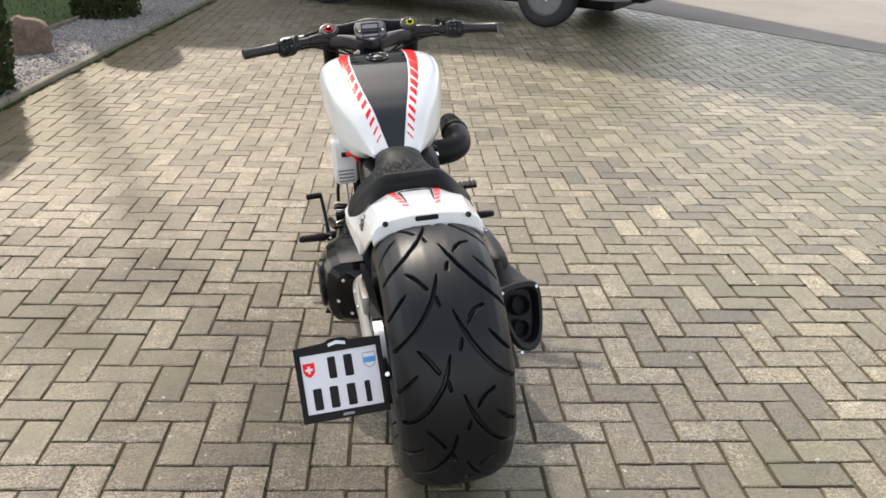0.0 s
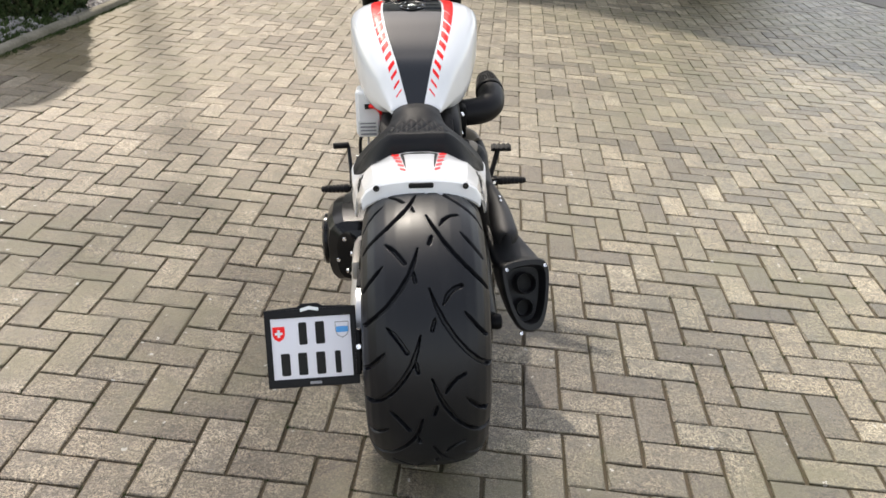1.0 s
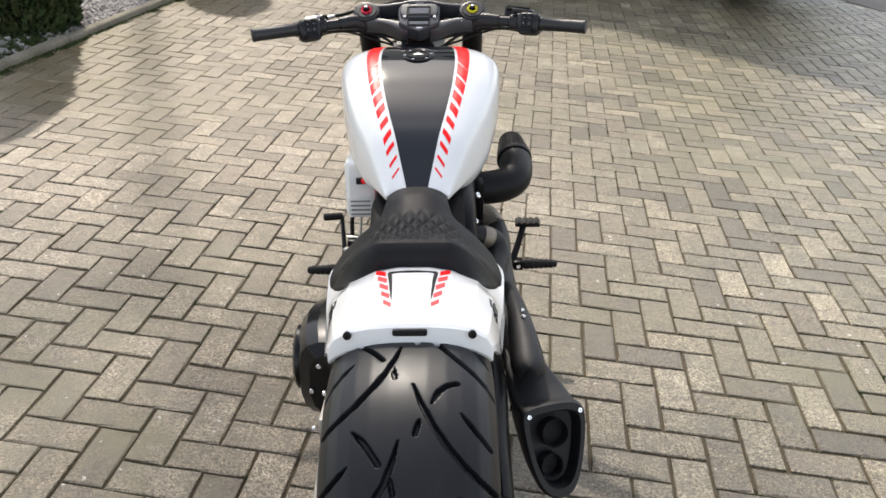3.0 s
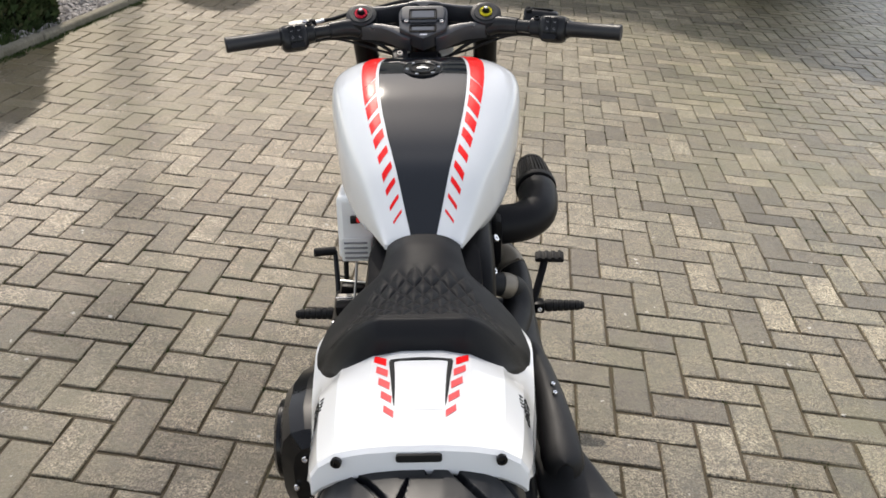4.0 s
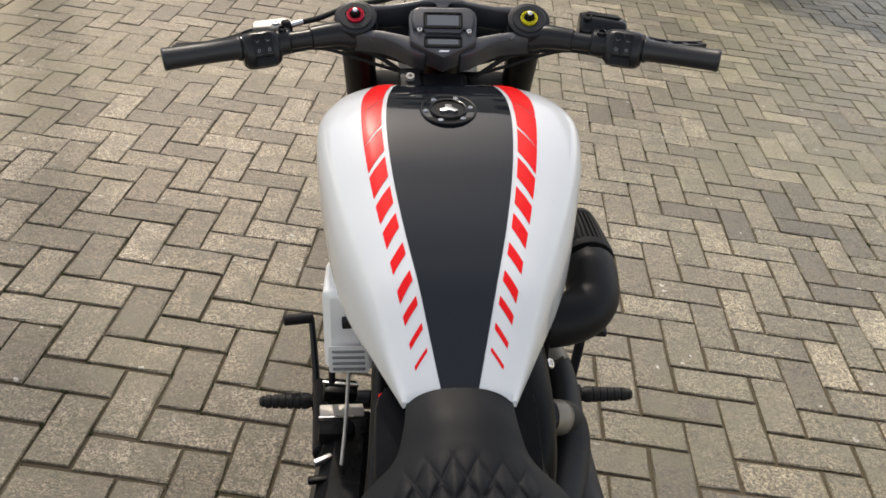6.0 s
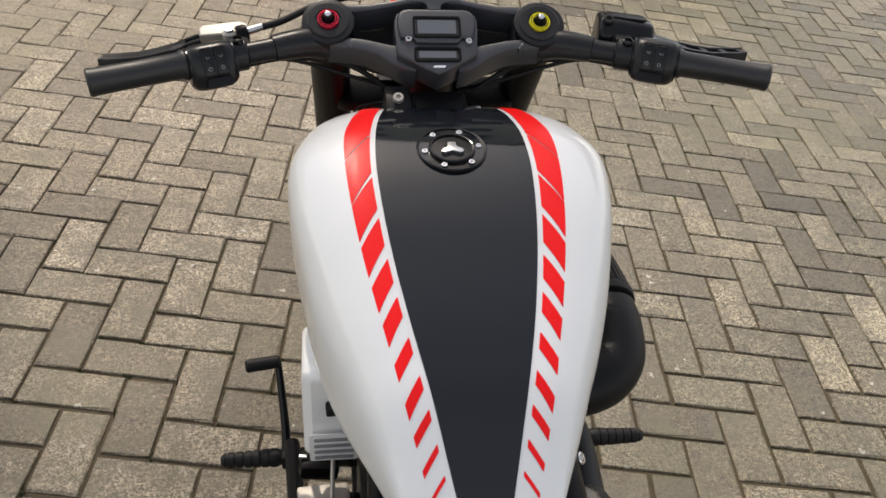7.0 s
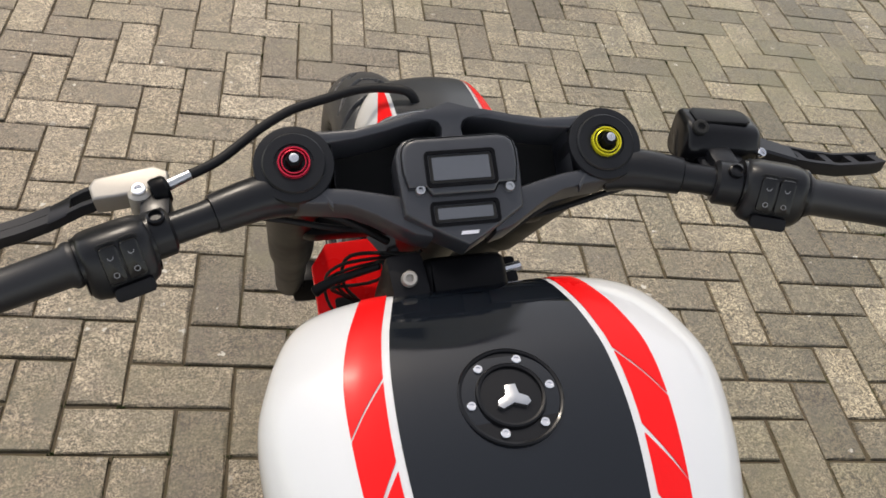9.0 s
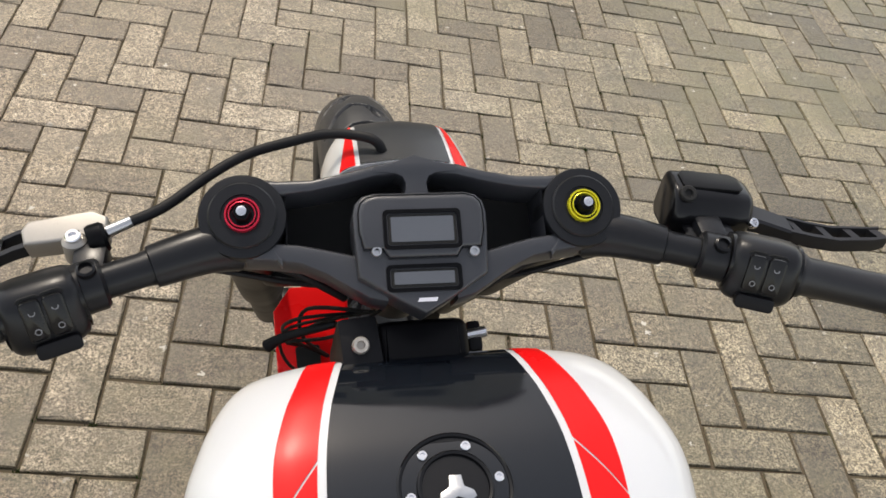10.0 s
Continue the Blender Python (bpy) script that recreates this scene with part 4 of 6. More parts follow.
for drop, pull in ((0.006, -0.012), (0.016, -0.008), (0.028, 0.03), (0.032, 0.2)):
    k = len(verts)
    for p in ring0:
        q = p + (Vector((mid.x, mid.y, p.z)) - p) * pull
        hem = 1 - 0.75 * (p.y < 0.36) * max(0.0, min(1.0, (0.14 - abs(p.x)) / 0.03))
        verts.append((q.x, q.y, p.z - drop * hem))
    nxt = list(range(k, k + len(ring0)))
    n = len(ring0)
    faces += [(prev[a], nxt[a], nxt[(a + 1) % n], prev[(a + 1) % n]) for a in range(n)]
    prev = nxt
faces.append(tuple(prev[::-1]))
seat.add(verts, faces)
seat.obj("seat", VINYL, bike, "black vinyl solo seat with diamond-quilted middle", smooth=60)

# -- tail unit: half sections at y, as (x, z) from the middle to the lower edge --
TAIL = [
    (0.036, [(0, 0.668), (0.03, 0.668), (0.070, 0.666), (0.105, 0.659), (0.126, 0.648), (0.135, 0.641), (0.139, 0.636)]),
    (0.041, [(0, 0.700), (0.03, 0.700), (0.070, 0.697), (0.105, 0.690), (0.128, 0.676), (0.138, 0.660), (0.140, 0.650)]),
    (0.055, [(0, 0.703), (0.03, 0.703), (0.070, 0.699), (0.107, 0.692), (0.131, 0.676), (0.143, 0.655), (0.146, 0.642)]),
    (0.120, [(0, 0.701), (0.03, 0.701), (0.072, 0.694), (0.114, 0.684), (0.140, 0.660), (0.154, 0.620), (0.158, 0.592)]),
    (0.200, [(0, 0.694), (0.03, 0.694), (0.074, 0.688), (0.120, 0.674), (0.147, 0.646), (0.162, 0.595), (0.167, 0.543)]),
    (0.230, [(0, 0.690), (0.03, 0.690), (0.074, 0.684), (0.122, 0.669), (0.150, 0.641), (0.166, 0.595), (0.171, 0.548)]),
    (0.290, [(0, 0.680), (0.03, 0.680), (0.074, 0.672), (0.124, 0.646), (0.156, 0.612), (0.174, 0.585), (0.178, 0.555)]),
    (0.380, [(0, 0.640), (0.03, 0.640), (0.076, 0.636), (0.130, 0.615), (0.164, 0.592), (0.182, 0.578), (0.184, 0.550)]),
    (0.470, [(0, 0.620), (0.03, 0.620), (0.076, 0.616), (0.130, 0.600), (0.168, 0.585), (0.186, 0.572), (0.187, 0.548)]),
    (0.520, [(0, 0.610), (0.03, 0.610), (0.076, 0.606), (0.130, 0.595), (0.160, 0.580), (0.172, 0.570), (0.174, 0.550)]),
]
tail_rows = [(y,) + tuple(c for p in sec for c in p) for y, sec in TAIL]


def tail_section(y):
    c = lerp_rows(tail_rows, y)
    pts = [Vector((c[2 * i], c[2 * i + 1])) for i in range(7)]
    out = []
    for p, q in zip(pts, pts[1:]):
        out += [p + (q - p) * k / 5 for k in range(5)]
    return out + [pts[-1]]


def tail_top(x, y):
    h = tail_section(y)
    h = [p for p in h if p.x <= 0.14]
    return float(np.interp(abs(x), [p.x for p in h], [p.y for p in h]))


rings_up, rings_low = [], []
ys = [0.036, 0.0385, 0.041, 0.047, 0.055] + [0.055 + 0.465 * k / 46 for k in range(1, 47)]
for y in ys:
    h = tail_section(y)
    full = [(-p.x, y, p.y) for p in h[::-1]] + [(p.x, y, p.y) for p in h[1:]]
    rings_up.append(full)
    rings_low.append([(x * 0.972, y + 0.003, z - 0.0045) for x, y, z in full])
n = len(rings_up[0])
tail = Geo()
tail.loft([u + l[::-1] for u, l in zip(rings_up, rings_low)])
tail = tail.obj("tail_unit", WHITE, bike, "pearl white tail unit with folded flanks", smooth=9)


def on_tail(name, poly, lift, mat, label="", thick=0.0008, parent=None):
    """A flat film or inset on the tail's upper skin; poly in x, y, split finely."""
    bm = bmesh.new()
    f = bm.faces.new([bm.verts.new((x, y, 0)) for x, y in poly])
    bmesh.ops.triangulate(bm, faces=[f])
    bmesh.ops.subdivide_edges(bm, edges=bm.edges[:], cuts=3, use_grid_fill=True)
    out = bmesh.ops.extrude_face_region(bm, geom=bm.faces[:])
    up = {g for g in out["geom"] if isinstance(g, bmesh.types.BMVert)}
    for v in bm.verts:
        v.co.z = tail_top(v.co.x, v.co.y) + lift - (0 if v in up else thick)
    return Geo().bm(bm).obj(name, mat, parent or tail, label, smooth=50)


# half-sunk black bead paints the shade of the slot; nothing is cut
slot = Geo()
path = [(-0.034, 0.128), (-0.037, 0.170), (-0.040, 0.215), (-0.043, 0.252), (-0.041, 0.257), (0.0, 0.259), (0.041, 0.257), (0.043, 0.252), (0.040, 0.215), (0.037, 0.170), (0.034, 0.128)]
slot.tube([(x, y, tail_top(x, y) - 0.0012) for x, y in path], [0.001, 0.0026, 0.0036, 0.0042, 0.0042, 0.0042, 0.0042, 0.0042, 0.0036, 0.0026, 0.001], 10)
slot.obj("slot_shade_bead", SOCKET, tail, "black bead standing in for the shaded slot round the tail panel")
raised = on_tail("raised_panel", [(-0.031, 0.122), (0.031, 0.122), (0.038, 0.247), (-0.038, 0.247)], 0.0007, WHITE, "white raised panel", 0.003)
for side in (-1, 1):
    for k in range(5):
        y = 0.280 - 0.0365 * k
        xo, xi = 0.0705 - 0.0054 * k, 0.0515 - 0.0042 * k
        hgt = 0.021 - 0.0017 * k
        quad = [(side * xo, y + 0.004), (side * xo, y + 0.004 - hgt), (side * xi, y - hgt - 0.014), (side * xi, y - 0.014)]
        on_tail("stripe_dash", quad if side < 0 else quad[::-1], 0.0012, RED if k < 1 else PALE_RED, "red film dash" if k < 1 else "worn pale red film dash")
    marks = random.Random(17)
    for row in range(6):
        y0 = 0.180 + 0.0085 * row
        zs = 0.652 - 0.022 * (row in (0, 5)) * marks.random()
        while zs > (0.612 if row in (1, 2, 3, 4) else 0.622):
            ln = marks.uniform(0.004, 0.010)
            ends = []
            for z in (zs, zs - ln):
                sec = [q for q in tail_section(y0) if 0.11 < q.x < 0.17]
                x = float(np.interp(-z, [-q.y for q in sec], [q.x for q in sec])) + 0.0006
                ends.append(Vector((side * x, y0, z)))
            Geo().tube(ends, marks.uniform(0.0014, 0.0024), 6, flat=0.4).obj("print_bar", SOCKET, tail, "black printed marking")
            zs -= ln + marks.uniform(0.002, 0.004)
# black plate paints the shade of a slot in the rear edge
Geo().prism(rounded(0.058, 0.0125, 0.004), -0.002, 0.0022, frame_of((0, 0.0385, 0.692), (1, 0, 0), (0, -0.1, 1)), 0.0005).obj("slot_shade_inset", SOCKET, tail, "black plate standing in for the shaded slot in the rear edge")
for x in (-0.1035, 0.1035):
    bolt(tail, (x, 0.0385, 0.688), (0.1 * (1 if x > 0 else -1), -1, 0.2), 0.0072, 0.006, GLOSS, "dark grey socket bolt")
inner = Geo().loft([[(w, y, 0.655 - 1.15 * w * w - 0.35 * (y - 0.1) ** 2 + dz) for w in np.linspace(-0.13, 0.13, 13)] for y, dz in ((0.062, 0.012), (0.10, 0.014), (0.2, 0.016), (0.32, 0.0), (0.4, -0.02), (0.4, -0.026), (0.32, -0.006), (0.2, 0.01), (0.10, 0.008), (0.062, 0.006))], cap=False, closed=False)
inner.obj("inner_mudguard", PLASTIC, bike, "black plastic inner mudguard")

# -- number plate on its side bracket --
plate_m = frame_of((-0.2545, -0.191, 0.4085), (1, 0.012, 0.03), (0.0, 0.39, 0.92))
carrier = Geo()
carrier.prism([(-0.101, -0.088), (0.101, -0.088), (0.101, 0.087), (0.028, 0.091), (0.018, 0.098), (-0.018, 0.098), (-0.028, 0.091), (-0.101, 0.087)], -0.008, 0.0, plate_m, 0.002)
carrier = carrier.obj("plate_holder", PLASTIC, bike, "black plastic number plate holder on a side arm")
for x, y, w, h in ((0, 0.0775, 0.202, 0.019), (0, -0.0785, 0.202, 0.019), (-0.0945, 0, 0.013, 0.138), (0.0945, 0, 0.013, 0.138)):
    Geo().prism([(x + a * w / 2, y + b * h / 2) for a, b in ((-1, -1), (1, -1), (1, 1), (-1, 1))], 0.0005, 0.0045, plate_m, 0.001).obj("rail", PLASTIC, carrier)
plate = Geo().prism(rounded(0.180, 0.140, 0.006), 0.0004, 0.0022, plate_m, 0.0004).obj("number_plate", PLATE, carrier, "white two-line number plate with masked characters")
for x, y, w in ((-0.018, 0.032, 0.018), (0.020, 0.032, 0.020), (-0.060, -0.036, 0.020), (-0.022, -0.036, 0.020), (0.018, -0.036, 0.020), (0.056, -0.036, 0.013)):
    Geo().prism(rounded(w, 0.050, 0.003), 0.0022, 0.003, plate_m @ pose(x, y, 0)).obj("character_bar", SOCKET, plate, "black bar in place of a character")
shield = [(-0.0135, 0.016), (0.0135, 0.016), (0.0135, -0.003), (0.010, -0.011), (0.0, -0.0175), (-0.010, -0.011), (-0.0135, -0.003)]
s1 = Geo().prism(shield, 0.0022, 0.0029, plate_m @ pose(-0.071, 0.034, 0)).obj("shield", RED, plate, "red shield with a white cross")
Geo().prism(rounded(0.017, 0.0055, 0.0004), 0.0029, 0.0034, plate_m @ pose(-0.071, 0.0345, 0)).obj("cross_bar", PLATE, s1)
Geo().prism(rounded(0.0055, 0.017, 0.0004), 0.0029, 0.0033, plate_m @ pose(-0.071, 0.0345, 0)).obj("cross_bar", PLATE, s1)
s2 = Geo().prism([(1.12 * x, 1.12 * y) for x, y in shield], 0.0022, 0.0026, plate_m @ pose(0.069, 0.036, 0)).obj("shield", GREY, plate, "white shield with a blue band")
Geo().prism(shield, 0.0026, 0.003, plate_m @ pose(0.069, 0.036, 0)).obj("field", PLATE, s2)
Geo().prism([(-0.0132, 0.007), (0.0132, 0.007), (0.0132, -0.003), (0.0118, -0.006), (-0.0118, -0.006), (-0.0132, -0.003)], 0.003, 0.0035, plate_m @ pose(0.069, 0.036, 0)).obj("band", BLUE, s2)
Geo().prism([(-0.020, -0.004), (0, 0.0), (0.020, -0.004), (0.020, 0.003), (0, 0.008), (-0.020, 0.003)], 0.0045, 0.0056, plate_m @ pose(0, 0.085, 0)).obj("badge", ALLOY, carrier, "small silver chevron")
Geo().prism(rounded(0.026, 0.006, 0.001), 0.0045, 0.0052, plate_m @ pose(0.004, -0.079, 0)).obj("badge", GREY, carrier, "small grey marking")
arm = Geo().tube([(-0.15, -0.19, 0.40), (-0.150, -0.10, 0.37), (-0.165, 0.0, 0.338)], [0.012, 0.014, 0.016], 10)
arm.box((-0.152, -0.185, 0.39), (0.012, 0.04, 0.10), 0.003, (-22, 0, 0))
arm.obj("arm", BLACK, carrier, "black steel side arm")
bolt(carrier, (-0.150, -0.205, 0.415), (0, -0.9, 0.4), 0.006, 0.006)

# -- swingarm, belt side and disc --
for s in (-1, 1):
    g = Geo()
    x = 0.160 if s > 0 else 0.164
    g.tube([(x * s, 0.0, 0.338), (x * s, 0.18, 0.352), (0.160 * s, 0.40, 0.36), (0.12 * s, 0.58, 0.36)], [0.022, 0.024, 0.030, 0.034], 12, flat=1.3)
    g.obj("swingarm", BLACK if s > 0 else CAST, bike, "black swingarm leg" if s > 0 else "dull grey metal swingarm leg")
    g = Geo().lathe([(0.0, -0.014), (0.018, -0.014), (0.021, 0.0), (0.018, 0.010), (0.012, 0.013), (0.0, 0.013)], axis_at((0.178 * s, 0, 0.338), (s, 0, 0)), 24)
    g.obj("axle_nut", BLACK, bike, "black axle nut")
Geo().lathe([(0.105, -0.012), (0.11, -0.012), (0.11, 0.012), (0.105, 0.012), (0.09, 0.004), (0.09, -0.004)], axis_at((-0.150, 0, 0.338), (1, 0, 0)), 60, True).obj("belt_pulley", ALLOY, bike, "toothed alloy belt pulley")
belt = Geo()
for z0, z1 in ((0.448, 0.40), (0.228, 0.30)):
    belt.loft([[(-0.162, y, z), (-0.138, y, z), (-0.138, y, z + 0.005), (-0.162, y, z + 0.005)] for y, z in ((0.0, z0), (0.62, z1))])
belt.obj("drive_belt", RUBBER, bike, "black toothed drive belt")
Geo().box((-0.168, 0.20, 0.42), (0.02, 0.20, 0.05), 0.008, (-10, 0, 0)).obj("belt_guard", CAST, bike, "silver belt guard")
for y, z in ((0.12, 0.43), (0.27, 0.40)):
    bolt(bike, (-0.187, y, z), (-1, 0, 0), 0.006, 0.005)

# -- engine and primary side --
eng = Geo()
eng.box((0, 0.80, 0.33), (0.24, 0.52, 0.24), 0.03, seg=3)
eng.box((0, 0.52, 0.36), (0.22, 0.30, 0.20), 0.03, seg=3)
eng = eng.obj("engine", BLACK, bike, "black V-twin engine block")
for y0, tilt in ((0.72, 22), (0.95, -22)):
    g = Geo()
    g.prism(rounded(0.15, 0.12, 0.04), 0, 0.18, pose(0, y0, 0.42, tilt, 0, 0))
    barrel = g.obj("cylinder", BLACK, eng, "finned black cylinder")
    for k in range(11):
        Geo().prism(rounded(0.21, 0.17, 0.05), 0, 0.007, pose(0, y0, 0.42, tilt, 0, 0) @ pose(0, 0, 0.012 + 0.014 * k)).obj("fin", BLACK, barrel)
    Geo().prism(rounded(0.22, 0.18, 0.045), 0.165, 0.215, pose(0, y0, 0.42, tilt, 0, 0), 0.012).obj("cylinder_head", BLACK, eng, "black cylinder head")
prim = Geo()
rings = []
for y, xo, zl, zh in ((0.385, 0.200, 0.27, 0.39), (0.395, 0.240, 0.25, 0.41), (0.42, 0.266, 0.232, 0.428), (0.47, 0.277, 0.222, 0.440), (0.55, 0.278, 0.215, 0.442), (0.60, 0.266, 0.212, 0.436), (0.64, 0.240, 0.210, 0.425), (0.70, 0.225, 0.208, 0.415), (0.85, 0.212, 0.210, 0.405), (0.93, 0.192, 0.22, 0.39), (0.95, 0.15, 0.25, 0.36)):
    ring = []
    for k in range(16):
        t = 2 * math.pi * (k + 0.5) / 16
        c, q = math.cos(t), math.sin(t)
        ring.append((-0.10 - (xo - 0.10) * (0.5 + 0.5 * math.copysign(abs(c) ** 0.55, c)), y, (zl + zh) / 2 + (zh - zl) / 2 * math.copysign(abs(q) ** 0.6, q)))
    rings.append(ring)
prim.loft(rings)
prim = prim.obj("primary_cover", GLOSS, eng, "gloss black primary drive cover", smooth=18)
Geo().lathe([(0.075, 0.0), (0.075, 0.008), (0.066, 0.014), (0.03, 0.016), (0.0, 0.016)], axis_at((-0.272, 0.52, 0.325), (-1, 0, 0)), 40).obj("clutch_cover", GLOSS, prim, "round clutch cover")
for k in range(6):
    a = 2 * math.pi * k / 6
    bolt(prim, (-0.284, 0.52 + 0.058 * math.cos(a), 0.325 + 0.058 * math.sin(a)), (-1, 0, 0), 0.0045, 0.004, BLACK, "black socket-head bolt")
for x, z in ((-0.215, 0.385), (-0.235, 0.32), (-0.20, 0.275)):
    bolt(prim, (x, 0.391, z), (-0.2, -1, 0.1), 0.006, 0.006)
# levers and clamps on the left of the gearbox
for c, size, turn, mat in (((-0.178, 0.985, 0.385), (0.06, 0.04, 0.03), (0, 8, 0), BLACK), ((-0.176, 0.985, 0.4025), (0.064, 0.006, 0.005), (0, 8, 0), ALLOY), ((-0.172, 0.925, 0.392), (0.075, 0.030, 0.012), (0, 4, 6), CAST), ((-0.178, 0.87, 0.400), (0.060, 0.036, 0.030), (0, 0, 0), BLACK), ((-0.178, 0.888, 0.4165), (0.060, 0.006, 0.005), (0, 0, 0), CHROME), ((-0.196, 0.805, 0.405), (0.032, 0.010, 0.012), (0, 0, 30), ALLOY), ((-0.200, 0.765, 0.405), (0.034, 0.012, 0.010), (0, 0, 8), BLACK)):
    Geo().box(c, size, 0.35 * min(size), turn).obj("gear_bracket", mat, eng, "bare metal linkage bracket" if mat is not BLACK else "black linkage bracket")
g = Geo()
g.tube([(-0.225, 1.10, 0.30), (-0.215, 0.97, 0.33), (-0.205, 0.85, 0.37)], 0.013, 10)
g.obj("linkage", BLACK, eng, "black shift linkage")
Geo().tube([(-0.155, 0.93, 0.53), (-0.16, 0.86, 0.45), (-0.165, 0.78, 0.42)], 0.0032, 8).obj("dipstick_rod", CAST, eng, "thin polished rod")
Geo().tube([(-0.16, 0.95, 0.53), (-0.185, 0.96, 0.48), (-0.19, 0.97, 0.42)], 0.006, 8).obj("hose", RUBBER, eng, "black rubber hose")

# white electrics box with a louvred rear face
box = Geo()
box.prism([(-0.066, -0.034), (-0.052, -0.040), (0.036, -0.034), (0.050, -0.02), (0.050, 0.030), (0.032, 0.042), (-0.058, 0.042), (-0.068, 0.030)], 0.0, 0.150, pose(-0.152, 0.965, 0.500, 0, 0, 90) @ pose(0, 0, 0, 0, 6, 0), 0.016, 4)
box = box.obj("electrics_box", BOX_WHITE, bike, "white plastic electrics box with louvres")
Geo().prism(rounded(0.064, 0.058, 0.004), -0.001, 0.0012, frame_of((-0.155, 0.8962, 0.535), (1, 0, 0), (0, -0.08, 1)), 0.0004).obj("louvre_panel", BOX_WHITE, box, "pale louvre panel")
for k in range(4):
    Geo().prism(rounded(0.052, 0.0045, 0.002), 0.0, 0.0025, frame_of((-0.155, 0.8955 - 0.0006 * k, 0.516 + 0.0125 * k), (1, 0, 0), (0, -0.08, 1)), 0.0004).obj("louvre", GREY, box, "grey louvre")
# black block paints the shaded inside of the cable opening
Geo().box((-0.152, 0.898, 0.608), (0.024, 0.016, 0.014), 0.003, (0, 0, 5)).obj("socket", SOCKET, box, "black block standing in for the shaded cable opening")
Geo().tube([(-0.147, 0.895, 0.609), (-0.134, 0.886, 0.612), (-0.118, 0.880, 0.604), (-0.104, 0.892, 0.580), (-0.09, 0.93, 0.55)], 0.0075, 8).obj("red_lead", RED, box, "red cable")

# frame tubes
g = Geo()
for s in (-1, 1):
    g.tube([(0.0, 1.24, 0.80), (0.055 * s, 1.08, 0.68), (0.095 * s, 0.85, 0.585), (0.105 * s, 0.62, 0.56), (0.13 * s, 0.42, 0.50), (0.13 * s, 0.36, 0.40)], 0.017, 12)
    g.tube([(0.0, 1.26, 0.72), (0.09 * s, 1.24, 0.55), (0.11 * s, 1.16, 0.30), (0.11 * s, 1.0, 0.17), (0.12 * s, 0.6, 0.16), (0.12 * s, 0.45, 0.24)], 0.017, 12)
g.obj("frame_tubes", BLACK, bike, "black tubular steel frame")
for s in (-1, 1):
    Geo().tube([(0.098 * s, 0.76, 0.585), (0.102 * s, 0.71, 0.57), (0.106 * s, 0.66, 0.56)], 0.009, 10).obj("frame_trim", RED, bike, "red painted frame trim")
Geo().tube([(-0.10, 0.98, 0.17), (-0.22, 0.93, 0.09), (-0.305, 0.88, -0.023)], [0.014, 0.012, 0.012], 10).obj("side_stand", BLACK, bike, "black side stand, folded out")

# right-hand engine cover with two bolts
cover = Geo()
rings = []
for x, sc in ((0.06, 1.0), (0.105, 1.0), (0.128, 0.93), (0.138, 0.78)):
    rings.append([(x, 0.765 + 0.155 * sc * math.copysign(abs(math.cos(t)) ** 0.7, math.cos(t)), 0.545 + 0.095 * sc * math.copysign(abs(math.sin(t)) ** 0.7, math.sin(t)) + 0.03 * math.cos(t)) for t in (2 * math.pi * k / 40 for k in range(40))])
cover = cover.loft(rings).obj("side_cover", BLACK, bike, "black engine side cover", smooth=50)
bolt(cover, (0.143, 0.800, 0.605), (0.75, -0.3, 0.6), 0.008, 0.007)
bolt(cover, (0.134, 0.715, 0.575), (0.75, -0.3, 0.6), 0.008, 0.007)
bolt(cover, (0.150, 0.905, 0.592), (0.75, -0.3, 0.6), 0.006, 0.006)

# -- intake elbow and cone filter --
intake = Geo().tube([(0.125, 0.955, 0.560), (0.175, 0.958, 0.560), (0.222, 0.972, 0.562), (0.252, 1.005, 0.568), (0.262, 1.055, 0.576), (0.262, 1.095, 0.580)], [0.044, 0.044, 0.045, 0.046, 0.046, 0.046], 28, 8).obj("intake_elbow", PLASTIC, bike, "matt black intake elbow", smooth=50)
Geo().box((0.152, 0.935, 0.545), (0.03, 0.085, 0.11), 0.012).obj("flange", BLACK, intake, "black mounting flange")
g = Geo()
m = axis_at((0.262, 1.100, 0.581), (-0.02, 0.99, 0.11))
rings = []
for h, r, amp in ((0.0, 0.048, 0.0), (0.004, 0.049, 0.0), (0.014, 0.049, 0.0), (0.016, 0.045, 0.0), (0.019, 0.0455, 0.0022), (0.05, 0.0425, 0.0024), (0.102, 0.0355, 0.0022), (0.105, 0.034, 0.0), (0.107, 0.0355, 0.0), (0.117, 0.0345, 0.0), (0.121, 0.028, 0.0)):
    rings.append([m @ Vector(((r + amp * (1 if k % 4 < 2 else -1)) * math.cos(2 * math.pi * k / 128), (r + amp * (1 if k % 4 < 2 else -1)) * math.sin(2 * math.pi * k / 128), h)) for k in range(128)])
g.loft(rings).obj("cone_filter", RUBBER, intake, "pleated black cone air filter")

# -- exhaust --
pipe = Geo().tube([(0.13, 1.045, 0.46), (0.185, 1.030, 0.44), (0.208, 0.975, 0.405), (0.205, 0.86, 0.385), (0.205, 0.70, 0.385), (0.215, 0.55, 0.385), (0.235, 0.42, 0.355)], [0.030, 0.032, 0.034, 0.036, 0.038, 0.041, 0.044], 22, 7).obj("exhaust", PIPE, bike, "matt black exhaust with twin-outlet silencer", smooth=50)
Geo().tube([(0.16, 1.035, 0.45), (0.188, 1.02, 0.435), (0.199, 1.0, 0.42)], [0.033, 0.035, 0.0365], 20).obj("bare_bend", BARE, pipe, "bare metal header bend")
